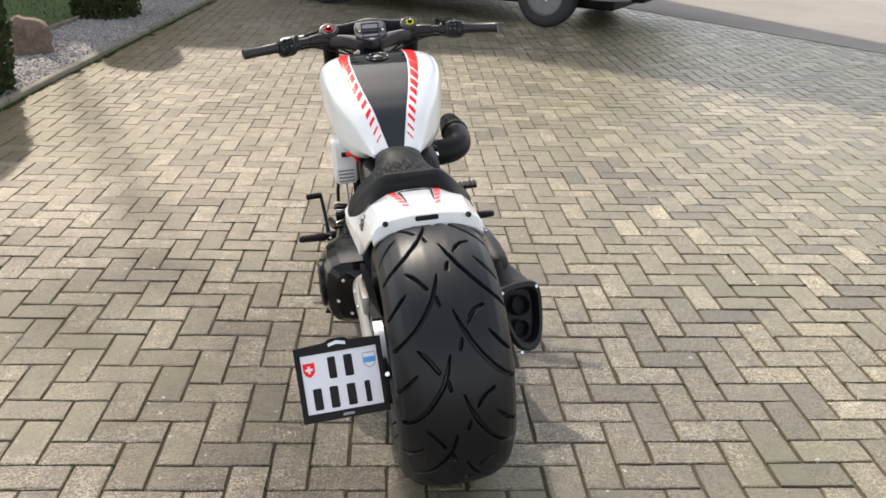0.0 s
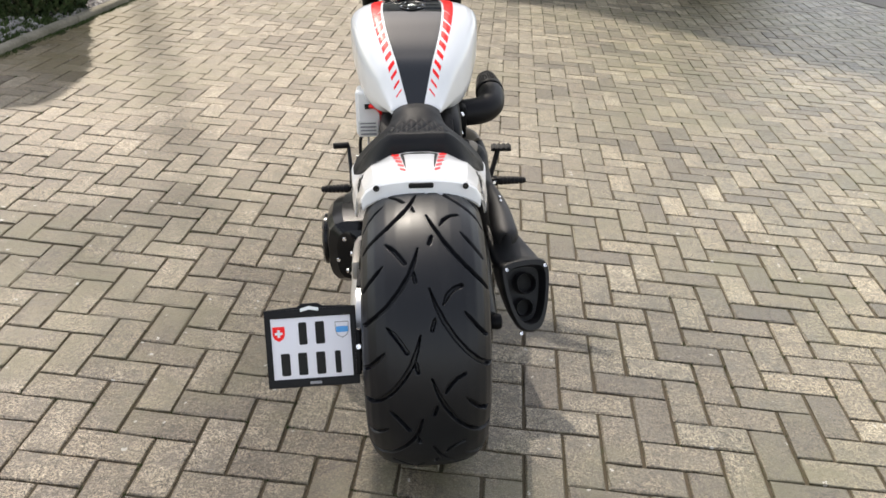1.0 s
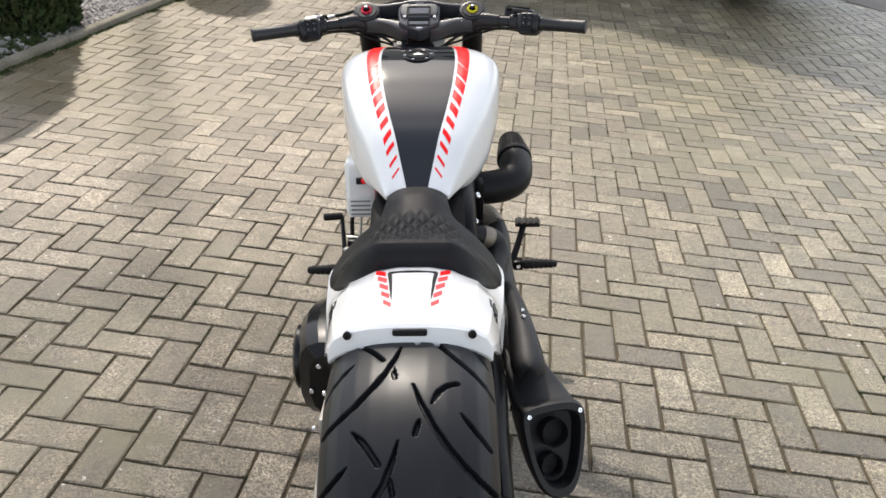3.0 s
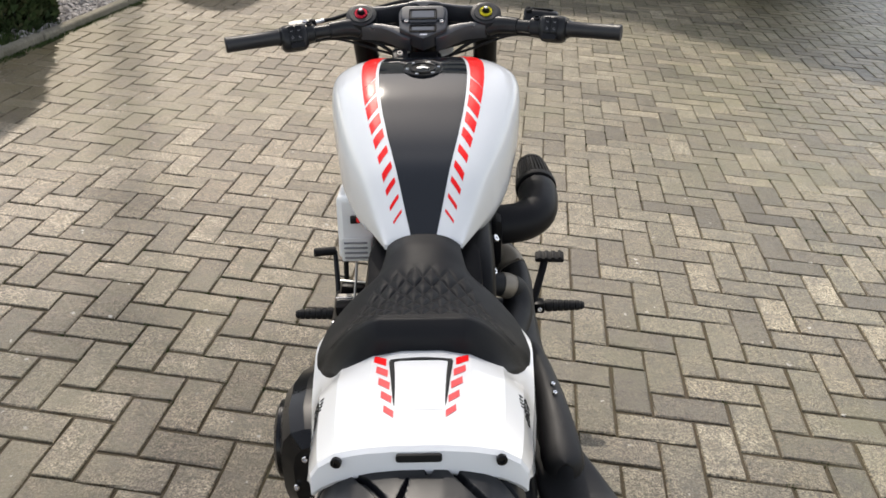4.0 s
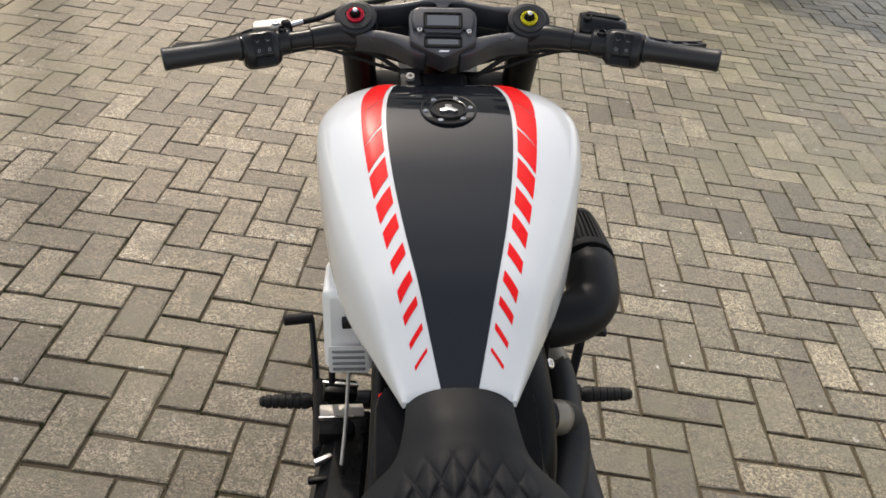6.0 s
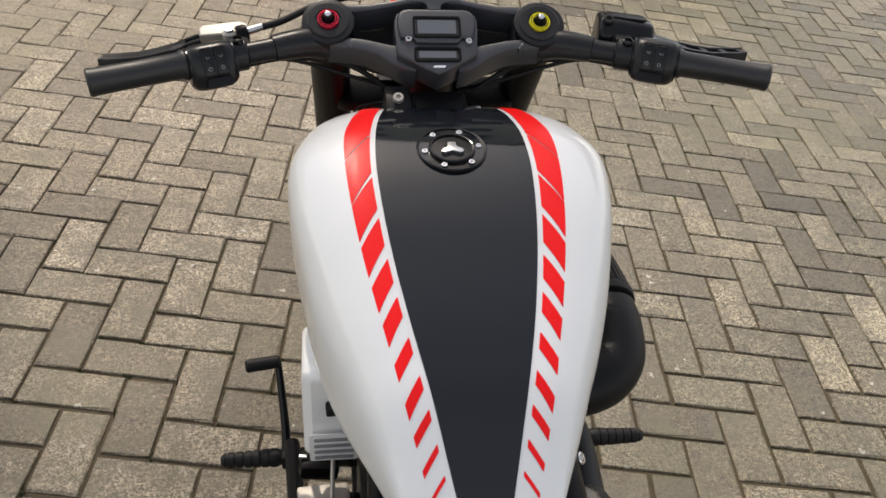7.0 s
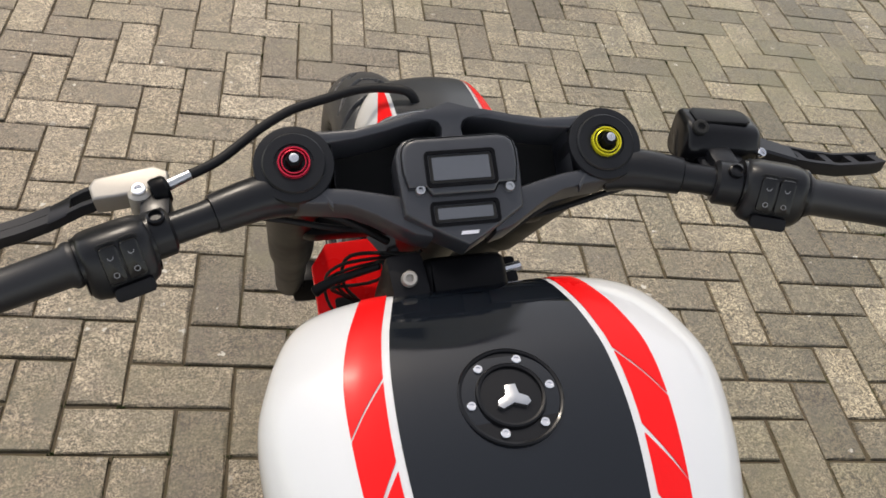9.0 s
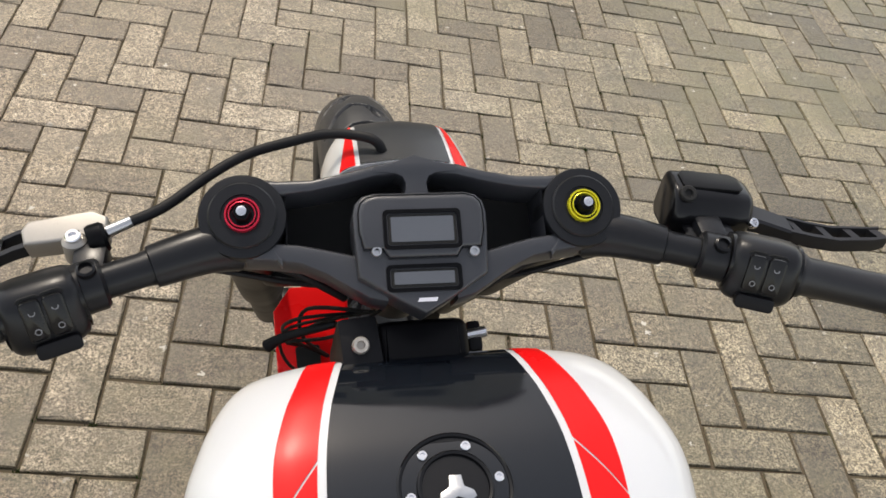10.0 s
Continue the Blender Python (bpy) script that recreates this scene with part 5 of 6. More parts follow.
rear_pipe = Geo().tube([(0.10, 0.80, 0.500), (0.160, 0.806, 0.492), (0.192, 0.824, 0.464), (0.194, 0.790, 0.428), (0.165, 0.70, 0.410), (0.13, 0.62, 0.41)], [0.025, 0.026, 0.029, 0.033, 0.034, 0.03], 22, 7).obj("rear_header", PIPE, pipe, "black rear header pipe", smooth=50)
Geo().tube([(0.155, 0.805, 0.4935), (0.167, 0.809, 0.489), (0.177, 0.815, 0.481)], [0.0268, 0.0272, 0.0285], 20).obj("bare_bend", BARE, rear_pipe, "bare metal bend of the rear header")
end_m = frame_of((0.230, 0.267, 0.336), (0.958, 0.279, -0.061), (-0.069, 0.435, 0.897))
OUT = [(-0.016, -0.010), (-0.014, 0.008), (-0.004, 0.018), (0.025, 0.023), (0.065, 0.026), (0.100, 0.024), (0.120, 0.016), (0.129, 0.000), (0.130, -0.025), (0.125, -0.065), (0.116, -0.110), (0.104, -0.148), (0.090, -0.172), (0.070, -0.182), (0.044, -0.180), (0.020, -0.162), (0.000, -0.115), (-0.012, -0.055)]
cx, cy = 0.06, -0.07


def end_ring(scale, depth, shift=(0.0, 0.0), bend=0.0):
    """A ring of the silencer; bend lifts it towards the pipe."""
    return [end_m @ Vector((cx + (x - cx) * scale + shift[0], cy + (y - cy) * scale + shift[1], depth)) + Vector((0.028, -0.02, 0.118)) * bend for x, y in OUT]


def sm(ring, n=3):
    """Rounds a closed ring by corner cutting."""
    for _ in range(n):
        ring = [q for a, b in zip(ring, ring[1:] + ring[:1]) for q in (a * 0.75 + b * 0.25, a * 0.25 + b * 0.75)]
    return ring


body = Geo()
body.loft([sm(r, 2) for r in (end_ring(0.46, -0.23, (-0.030, 0.058), 1.10), end_ring(0.56, -0.19, (-0.028, 0.050), 0.9), end_ring(0.72, -0.145, (-0.022, 0.038), 0.62), end_ring(0.88, -0.09, (-0.012, 0.020), 0.30), end_ring(0.97, -0.045, (-0.003, 0.004), 0.08), end_ring(1.0, -0.018), end_ring(1.0, -0.004), end_ring(0.95, 0.004), end_ring(0.80, 0.004), end_ring(0.76, -0.004), end_ring(0.73, -0.035), end_ring(0.40, -0.040))])
sil = body.obj("silencer", PIPE, pipe, "matt black shield-shaped silencer", smooth=50)
for x, y, r in ((0.062, -0.045, 0.031), (0.050, -0.112, 0.026)):
    Geo().lathe([(r * 0.86, -0.045), (r, -0.045), (r, -0.012), (r * 0.93, -0.009), (r * 0.86, -0.012)], end_m @ pose(x, y, 0), 30, True).obj("outlet", PIPE, sil, "dark exhaust outlet")
    # black disc paints the darkness inside the outlet
    Geo().prism(disc(r * 0.9), -0.046, -0.038, end_m @ pose(x, y, 0)).obj("bore_shade_disc", SOCKET, sil)
for x, y in ((0.0, 0.0), (0.115, 0.0), (0.0246, -0.179)):
    p = end_m @ Vector((x, y, 0.002))
    bolt(sil, p, end_m.to_3x3() @ Vector((0, 0, 1)), 0.0055, 0.006)
Geo().tube([sm(end_ring(0.985, -0.055, (-0.004, 0.006)), 2)[k] for k in range(1, 40)], 0.002, 6, 1).obj("seam", BLACK, sil, "raised seam")
rings = []
for y, z, x0, x1 in ((0.68, 0.430, 0.196, 0.236), (0.60, 0.440, 0.199, 0.248), (0.50, 0.443, 0.202, 0.262), (0.42, 0.438, 0.201, 0.271), (0.37, 0.430, 0.199, 0.275), (0.348, 0.425, 0.202, 0.273), (0.336, 0.421, 0.209, 0.266), (0.330, 0.418, 0.220, 0.254)):
    top = [(x0 + (x1 - x0) * k / 10, y, z - 0.016 * (k / 5 - 1) ** 2 - (0.016 if k in (0, 10) else 0)) for k in range(11)]
    rings.append(top + [(0.5 * (x0 + x1) + (x - 0.5 * (x0 + x1)) * 0.93, y, zz - 0.005) for x, _, zz in top[::-1]])
Geo().loft(rings).obj("heat_shield", PIPE, pipe, "black tongue-shaped heat shield", smooth=60)
for y, z in ((0.515, 0.443), (0.488, 0.443)):
    bolt(pipe, (0.236, y, z), (0.3, 0, 1), 0.0045, 0.005)

# -- pegs and pedals --
for s, y, z, x1 in ((-1, 1.131, 0.225, 0.350), (1, 1.124, 0.241, 0.400)):
    peg = Geo()
    x0 = x1 - 0.105
    prof = [(0.0, 0.0), (0.012, 0.0), (0.0135, 0.004)]
    for k in range(6):
        h = 0.010 + 0.0145 * k
        prof += [(0.0165 - 0.0006 * k, h), (0.0165 - 0.0006 * k, h + 0.010), (0.0140 - 0.0006 * k, h + 0.0112), (0.0140 - 0.0006 * k, h + 0.0135)]
    prof += [(0.012, 0.099), (0.008, 0.105), (0.0, 0.105)]
    peg.lathe(prof, axis_at((x0 * s, y, z), (s, 0.0, -0.01)), 24)
    peg = peg.obj("foot_peg", RUBBER, bike, "ribbed black rubber foot peg")
    g = Geo().tube([(0.12 * s, y - 0.03, z + 0.03), (0.19 * s, y - 0.01, z + 0.012), (x0 * s, y, z)], [0.02, 0.017, 0.012], 12)
    g.box(((x0 - 0.012) * s, y, z), (0.028, 0.034, 0.03), 0.006)
    g.obj("bracket", BLACK, peg, "black forward-control bracket")
    bolt(peg, ((x0 - 0.012) * s, y - 0.018, z), (0, -1, 0.2), 0.006, 0.005)
g = Geo().tube([(-0.238, 1.140, 0.226), (-0.240, 1.175, 0.268), (-0.247, 1.225, 0.330), (-0.250, 1.240, 0.352)], [0.009, 0.0075, 0.0065, 0.0065], 10)
shift = g.obj("shift_lever", GLOSS, bike, "black gear shift lever")
Geo().tube([(-0.246, 1.238, 0.353), (-0.304, 1.226, 0.355)], 0.0115, 16).obj("toe_rubber", RUBBER, shift, "black rubber toe piece")
g = Geo().tube([(0.262, 1.115, 0.245), (0.285, 1.165, 0.285), (0.305, 1.215, 0.325)], [0.011, 0.010, 0.010], 10, flat=0.7)
brake = g.obj("brake_pedal", BLACK, bike, "black brake pedal")
pad = Geo().box((0.318, 1.222, 0.331), (0.076, 0.030, 0.014), 0.005, (20, 0, -4))
for k in range(4):
    pad.box((0.292 + 0.0175 * k, 1.219, 0.339), (0.010, 0.028, 0.006), 0.002, (20, 0, -4))
pad.obj("pedal_pad", RUBBER, brake, "ribbed black rubber pad")

# -- fork, yokes and instrument --
UP = Vector((0, -0.51, 0.86)).normalized()
tree_m = frame_of((0, 1.289, 0.962), (1, 0, 0), (0, 0.86, 0.51))
DOWN = Vector((0, 0.56, -0.83))
for s in (-1, 1):
    g = Geo()
    top = Vector((0.148 * s, 1.289, 0.955))
    g.tube([top, top + DOWN * 0.42], 0.0295, 26)
    fork = steered(g.obj("fork_leg", BLACK, bike, "thick black upper fork tube"))
    Geo().tube([top + DOWN * 0.40, top + DOWN * 0.76], 0.024, 22).obj("slider", BLACK, fork, "black lower fork slider")
    a = top + DOWN * 0.76
    Geo().box((0.12 * s, a.y, a.z), (0.05, 0.05, 0.06), 0.012).obj("axle_lug", BLACK, fork)
g = Geo()
stem = [(0.0145, 0.004), (0.0125, 0.012), (0.0098, 0.019), (0.0092, 0.026), (0.0115, 0.0315), (0.017, 0.0345), (0.026, 0.0355), (0.040, 0.0365), (0.036, 0.0415), (0.018, 0.0455), (0.008, 0.0490), (0.0, 0.0515)]
g.prism(stem + [(-x, y) for x, y in stem[-2::-1]], -0.03, -0.0014, tree_m, 0.0012)
tree = steered(g.obj("top_yoke", DASH_GREY, bike, "black open-worked top yoke"))


def rail(name, s, pts, w, z0, z1):
    """A rail of the top yoke through (x, y) with half widths w."""
    rings = []
    for (x, y), wx in zip(pts, w):
        rings.append([tree_m @ Vector(q) for q in ((x * s, y - wx, z0), (x * s, y - wx, z1 - 0.003), (x * s, y - wx + 0.0015, z1 - 0.0008), (x * s, y - wx + 0.004, z1), (x * s, y + wx - 0.004, z1), (x * s, y + wx - 0.0015, z1 - 0.0008), (x * s, y + wx, z1 - 0.003), (x * s, y + wx, z0))])
    Geo().loft(rings).obj(name, DASH_GREY, tree)


for s in (-1, 1):
    Geo().prism([(x + 0.148 * s, y) for x, y in disc(0.0365, 40)], -0.040, 0.0, tree_m, 0.003).obj("fork_clamp", YOKE, tree, "round black fork clamp")
    rail("front_rail", s, [(0.150, 0.024), (0.118, 0.024), (0.090, 0.0255), (0.062, 0.031), (0.035, 0.038), (0.010, 0.041), (0.0, 0.041)], [0.009, 0.0065, 0.0055, 0.0055, 0.0055, 0.006, 0.0065], -0.050, -0.002)
    rail("rear_rail", s, [(0.150, -0.027), (0.120, -0.031), (0.100, -0.034), (0.080, -0.041), (0.060, -0.050), (0.045, -0.056), (0.030, -0.058)], [0.009, 0.008, 0.0085, 0.011, 0.015, 0.018, 0.02], -0.046, -0.004)
    rail("side_rail", s, [(0.113, 0.026), (0.112, 0.0), (0.113, -0.03)], [0.0045, 0.0065, 0.0045], -0.050, -0.004)
    # black plate added below the rails as the pocket's shade
    Geo().prism([(s * x, y) for x, y in ((0.0, 0.042), (0.118, 0.030), (0.118, -0.032), (0.05, -0.056), (0.0, -0.056))][::s], -0.062, -0.054, tree_m).obj("pocket_shade_plate", SOCKET, tree, "black plate added to darken the open pocket of the yoke")
    rail("seam", s, [(0.1265, -0.0265), (0.1205, -0.0345), (0.1165, -0.0405)], [0.0042, 0.0042, 0.0042], -0.01, -0.0035)
for s, mat, lab in ((-1, RED_ANOD, "red anodised adjuster ring"), (1, YEL_ANOD, "yellow anodised adjuster ring")):
    m = tree_m @ pose(0.148 * s, 0, 0)
    capo = Geo().lathe([(0.0, 0.0), (0.0285, 0.0), (0.0285, 0.0015), (0.027, 0.003), (0.018, 0.003), (0.018, 0.001), (0.0, 0.001)], m, 40).obj("fork_cap", YOKE, tree, "black fork cap")
    Geo().lathe([(0.0147, 0.001), (0.0147, 0.005), (0.0143, 0.006), (0.0131, 0.006), (0.0126, 0.005), (0.0126, 0.001)], m, 40, True).obj("adjuster_ring", mat, capo, lab)
    Geo().lathe([(0.0112, 0.001), (0.0112, 0.0062), (0.0105, 0.0066), (0.0100, 0.0062), (0.0100, 0.001)], m, 40, True).obj("scale_ring", mat, capo, lab)
    Geo().lathe([(0.0, 0.001), (0.0078, 0.001), (0.0078, 0.011), (0.007, 0.013), (0.0, 0.013)], m, 6).obj("adjuster_nut", BLACK, capo, "black hexagon adjuster")
    Geo().lathe([(0.0042, 0.013), (0.0042, 0.0165), (0.003, 0.017), (0.0014, 0.017), (0.0012, 0.0155), (0.0, 0.0155)], m, 16).obj("adjuster_screw", CHROME, capo, "polished adjuster screw")
# instrument: housing, hooded upper part, two displays
dash = Geo()
dash.prism([(-0.055, -0.058), (-0.020, -0.080), (0.0, -0.091), (0.020, -0.080), (0.055, -0.058), (0.0575, -0.02), (0.0575, -0.004), (0.0550, 0.0055), (0.0490, 0.0115), (0.0390, 0.0140), (-0.0390, 0.0140), (-0.0490, 0.0115), (-0.0550, 0.0055), (-0.0575, -0.004), (-0.0575, -0.02)], -0.032, 0.010, tree_m, 0.004, 3)
dash = steered(dash.obj("instrument", DASH_GREY, bike, "black digital instrument with two displays"))
Geo().prism([(-0.050, -0.036), (-0.034, -0.036), (-0.029, -0.044), (0.029, -0.044), (0.034, -0.036), (0.050, -0.036), (0.0535, -0.02), (0.0535, -0.004), (0.0515, 0.0040), (0.0460, 0.0090), (0.0380, 0.0110), (-0.0380, 0.0110), (-0.0460, 0.0090), (-0.0515, 0.0040), (-0.0535, -0.004), (-0.0535, -0.02)], 0.009, 0.016, tree_m, 0.0055, 4).obj("hood", DASH_GREY, dash, "raised bezel")
for y, h, w in ((-0.020, 0.034, 0.066), (-0.0605, 0.023, 0.064)):
    z = 0.0162 if y > -0.05 else 0.0102
    bez = Geo()
    o, i = rounded(w, h, 0.004), rounded(w - 0.006, h - 0.006, 0.003)
    k = len(o)
    m = tree_m @ pose(0, y, z)
    bez.add([(a, b, -0.001) for a, b in o] + [(a, b, 0.0018) for a, b in o] + [(a, b, 0.0018) for a, b in i] + [(a, b, -0.0006) for a, b in i], [(r * k + j, r * k + (j + 1) % k, (r + 1) * k + (j + 1) % k, (r + 1) * k + j) for r in range(3) for j in range(k)], m)
    bez.obj("bezel", BLACK, dash, "black display bezel")
    Geo().prism(rounded(w - 0.008, h - 0.008, 0.002), -0.001, 0.0006, m).obj("display_surround", SOCKET, dash)
    Geo().prism(rounded(w - 0.013, h - 0.0125, 0.001), 0.0006, 0.0011, m).obj("display", SCREEN, dash, "switched-off grey display")
for s in (-1, 1):
    p = tree_m @ Vector((0.0435, -0.040, 0.010) if s > 0 else (-0.0390, -0.0375, 0.010))
    bolt(dash, p, UP, 0.0048, 0.005, ALLOY, "small steel socket bolt")
for dx in (-0.004, 0.004):
    Geo().prism([(-0.003, -0.0016), (0.005, -0.0016), (0.0065, 0.0016), (-0.0015, 0.0016)], 0.0100, 0.0106, tree_m @ pose(dx, -0.079, 0)).obj("print_bar", PLATE, dash, "small white marking")
# lower yoke and steering head
g = Geo()
low = tree_m @ pose(0, 0, 0) @ Matrix.Translation((0, 0, -0.19))
g.prism(rounded(0.30, 0.05, 0.024), -0.015, 0.015, low, 0.006)
steered(g.obj("lower_yoke", BLACK, bike, "black lower yoke"))
g = Geo()
g.tube([(0, 1.262, 0.935), (0, 1.36, 0.775)], 0.036, 24)
g.box((0, 1.215, 0.825), (0.085, 0.08, 0.10), 0.014, (28, 0, 0), 3)
g.box((0.0, 1.205, 0.865), (0.066, 0.05, 0.03), 0.008, (20, 0, 0))
g.obj("steering_head", BLACK, bike, "black steering head of the frame")
Geo().box((-0.056, 1.222, 0.838), (0.036, 0.05, 0.10), 0.006, (20, 0, 4)).obj("switch_block", PLASTIC, bike, "black ignition switch block")
Geo().box((0.054, 1.240, 0.825), (0.014, 0.03, 0.06), 0.005, (20, 0, 0)).obj("connector", PLASTIC, bike, "black electrical connector")
bolt(bike, (-0.0555, 1.203, 0.884), (0, -0.5, 0.85), 0.0075, 0.008, CAST, "bare metal ignition lock")
Geo().tube([(0.045, 1.232, 0.850), (0.066, 1.234, 0.852)], 0.0055, 12).obj("stop_bolt", CHROME, bike, "polished stop bolt")

# red side plate and loom by the steering head
g = Geo().prism([(-0.045, -0.095), (0.035, -0.095), (0.040, 0.075), (0.028, 0.095), (-0.022, 0.095), (-0.042, 0.07)], -0.006, 0.006, frame_of((-0.082, 1.318, 0.690), (1, 0.05, 0), (-0.12, 0.88, 0.48)), 0.003)
guard = g.obj("cooler_guard", RED, bike, "red painted cooler guard")
Geo().prism(rounded(0.026, 0.026, 0.003), 0.006, 0.009, frame_of((-0.092, 1.331, 0.697), (1, 0.05, 0), (-0.12, 0.88, 0.48))).obj("clip", SOCKET, guard, "black clip")
rng = random.Random(4)
for k in range(5):
    x0 = -0.05 - 0.012 * k
    pts = [(-0.03 - 0.004 * k, 1.26 + 0.006 * k, 0.86 - 0.008 * k), (x0 - 0.02, 1.28 + 0.01 * (k % 3), 0.80 + 0.010 * (k % 4)), (-0.115 + 0.008 * (k % 3), 1.285 + 0.012 * (k % 4), 0.79 - 0.012 * k), (-0.09 + 0.01 * k, 1.33, 0.72 - 0.01 * k)]
    Geo().tube(pts, rng.uniform(0.0016, 0.0027), 8).obj("loom_cable", RUBBER, bike, "black cable of the wiring loom")
Geo().tube([(-0.136, 1.268, 0.806), (-0.115, 1.270, 0.818), (-0.070, 1.262, 0.842)], [0.0065, 0.0045, 0.0035], 10).obj("loom_plug", PLASTIC, bike, "black cable plug")

# -- headlamp cowl --
COWL_X = -0.004   # the cowl sits a little off the middle
COWL = [(1.348, 0.963, 0.0415, 0.0575, 0.0780, 0.842), (1.36, 0.961, 0.0412, 0.0572, 0.0775, 0.840), (1.39, 0.955, 0.0408, 0.0560, 0.0755, 0.830), (1.425, 0.943, 0.0404, 0.0540, 0.0720, 0.820), (1.445, 0.928, 0.0392, 0.0508, 0.0665, 0.815), (1.456, 0.900, 0.0385, 0.0475, 0.0605, 0.815)]


def cowl_half(y):
    zt, p, q, w, zb = lerp_rows(COWL, y)
    c = [(-p, zt), (0, zt + 0.005), (p * 0.6, zt + 0.003), (p, zt), (q, zt - 0.008), (w * 0.93, zt - 0.032), (w, zt - 0.065), (w * 0.9, zb), (w * 0.8, zb - 0.03)]
    out = []
    for i in range(1, len(c) - 2):
        p0, p1, p2, p3 = (Vector(k) for k in c[i - 1:i + 3])
        out += [0.5 * ((2 * p1) + (p2 - p0) * t + (2 * p0 - 5 * p1 + 4 * p2 - p3) * t * t + (3 * p1 - p0 - 3 * p2 + p3) * t ** 3) for t in (0, 0.25, 0.5, 0.75)]
    return out + [Vector(c[-2])]


rings = []
for k in range(25):
    y = 1.348 + 0.108 * k / 24
    h = cowl_half(y)
    rings.append([(COWL_X - p.x, y, p.y) for p in h[::-1]] + [(COWL_X + p.x, y, p.y) for p in h[1:]])
cowl = steered(Geo().loft(rings).obj("headlamp_cowl", WHITE, bike, "white headlamp cowl with black panel and red stripes", smooth=50))


def on_cowl(name, fa, fb, y0, y1, lift, mat, label):
    g = Geo()
    v = []
    na, nb = 10, 16
    for j in range(nb + 1):
        y = y0 + (y1 - y0) * j / nb
        h = [p for p in cowl_half(y)[:18]]
        for i in range(na + 1):
            x = fa(y) + (fb(y) - fa(y)) * i / na
            v.append((COWL_X + x, y, float(np.interp(abs(x), [p.x for p in h], [p.y for p in h])) + lift))
    g.add(v, [(j * (na + 1) + i, j * (na + 1) + i + 1, (j + 1) * (na + 1) + i + 1, (j + 1) * (na + 1) + i) for j in range(nb) for i in range(na)])
    return g.obj(name, mat, cowl, label, smooth=60, fix=False)


on_cowl("cowl_panel", lambda y: -float(lerp_rows(COWL, y)[1]), lambda y: float(lerp_rows(COWL, y)[1]), 1.349, 1.446, 0.0012, COWL_BLACK, "charcoal satin panel")
for s in (-1, 1):
    on_cowl("stripe", lambda y: s * (float(lerp_rows(COWL, y)[1]) + 0.004), lambda y: s * (float(lerp_rows(COWL, y)[1]) + 0.004 + max(0.0, (1.447 - y)) * 0.145), 1.349, 1.444, 0.0011, RED, "red film stripe")
Geo().lathe([(0.0, 0.0), (0.05, 0.0), (0.056, 0.006), (0.05, 0.016), (0.03, 0.022), (0.0, 0.024)], axis_at((0, 1.452, 0.862), (0, 1, 0.05)), 36).obj("headlamp", SCREEN, cowl, "clear headlamp lens")

# -- handlebar arms, grips, controls, levers --


def bar_at(s, x):
    """The bar's middle line at distance x from the bike's middle."""
    return Vector((s * x, 1.289 - 0.365 * (x - 0.148), 0.936 + (0.0 if s > 0 else -0.045) * (x - 0.148)))


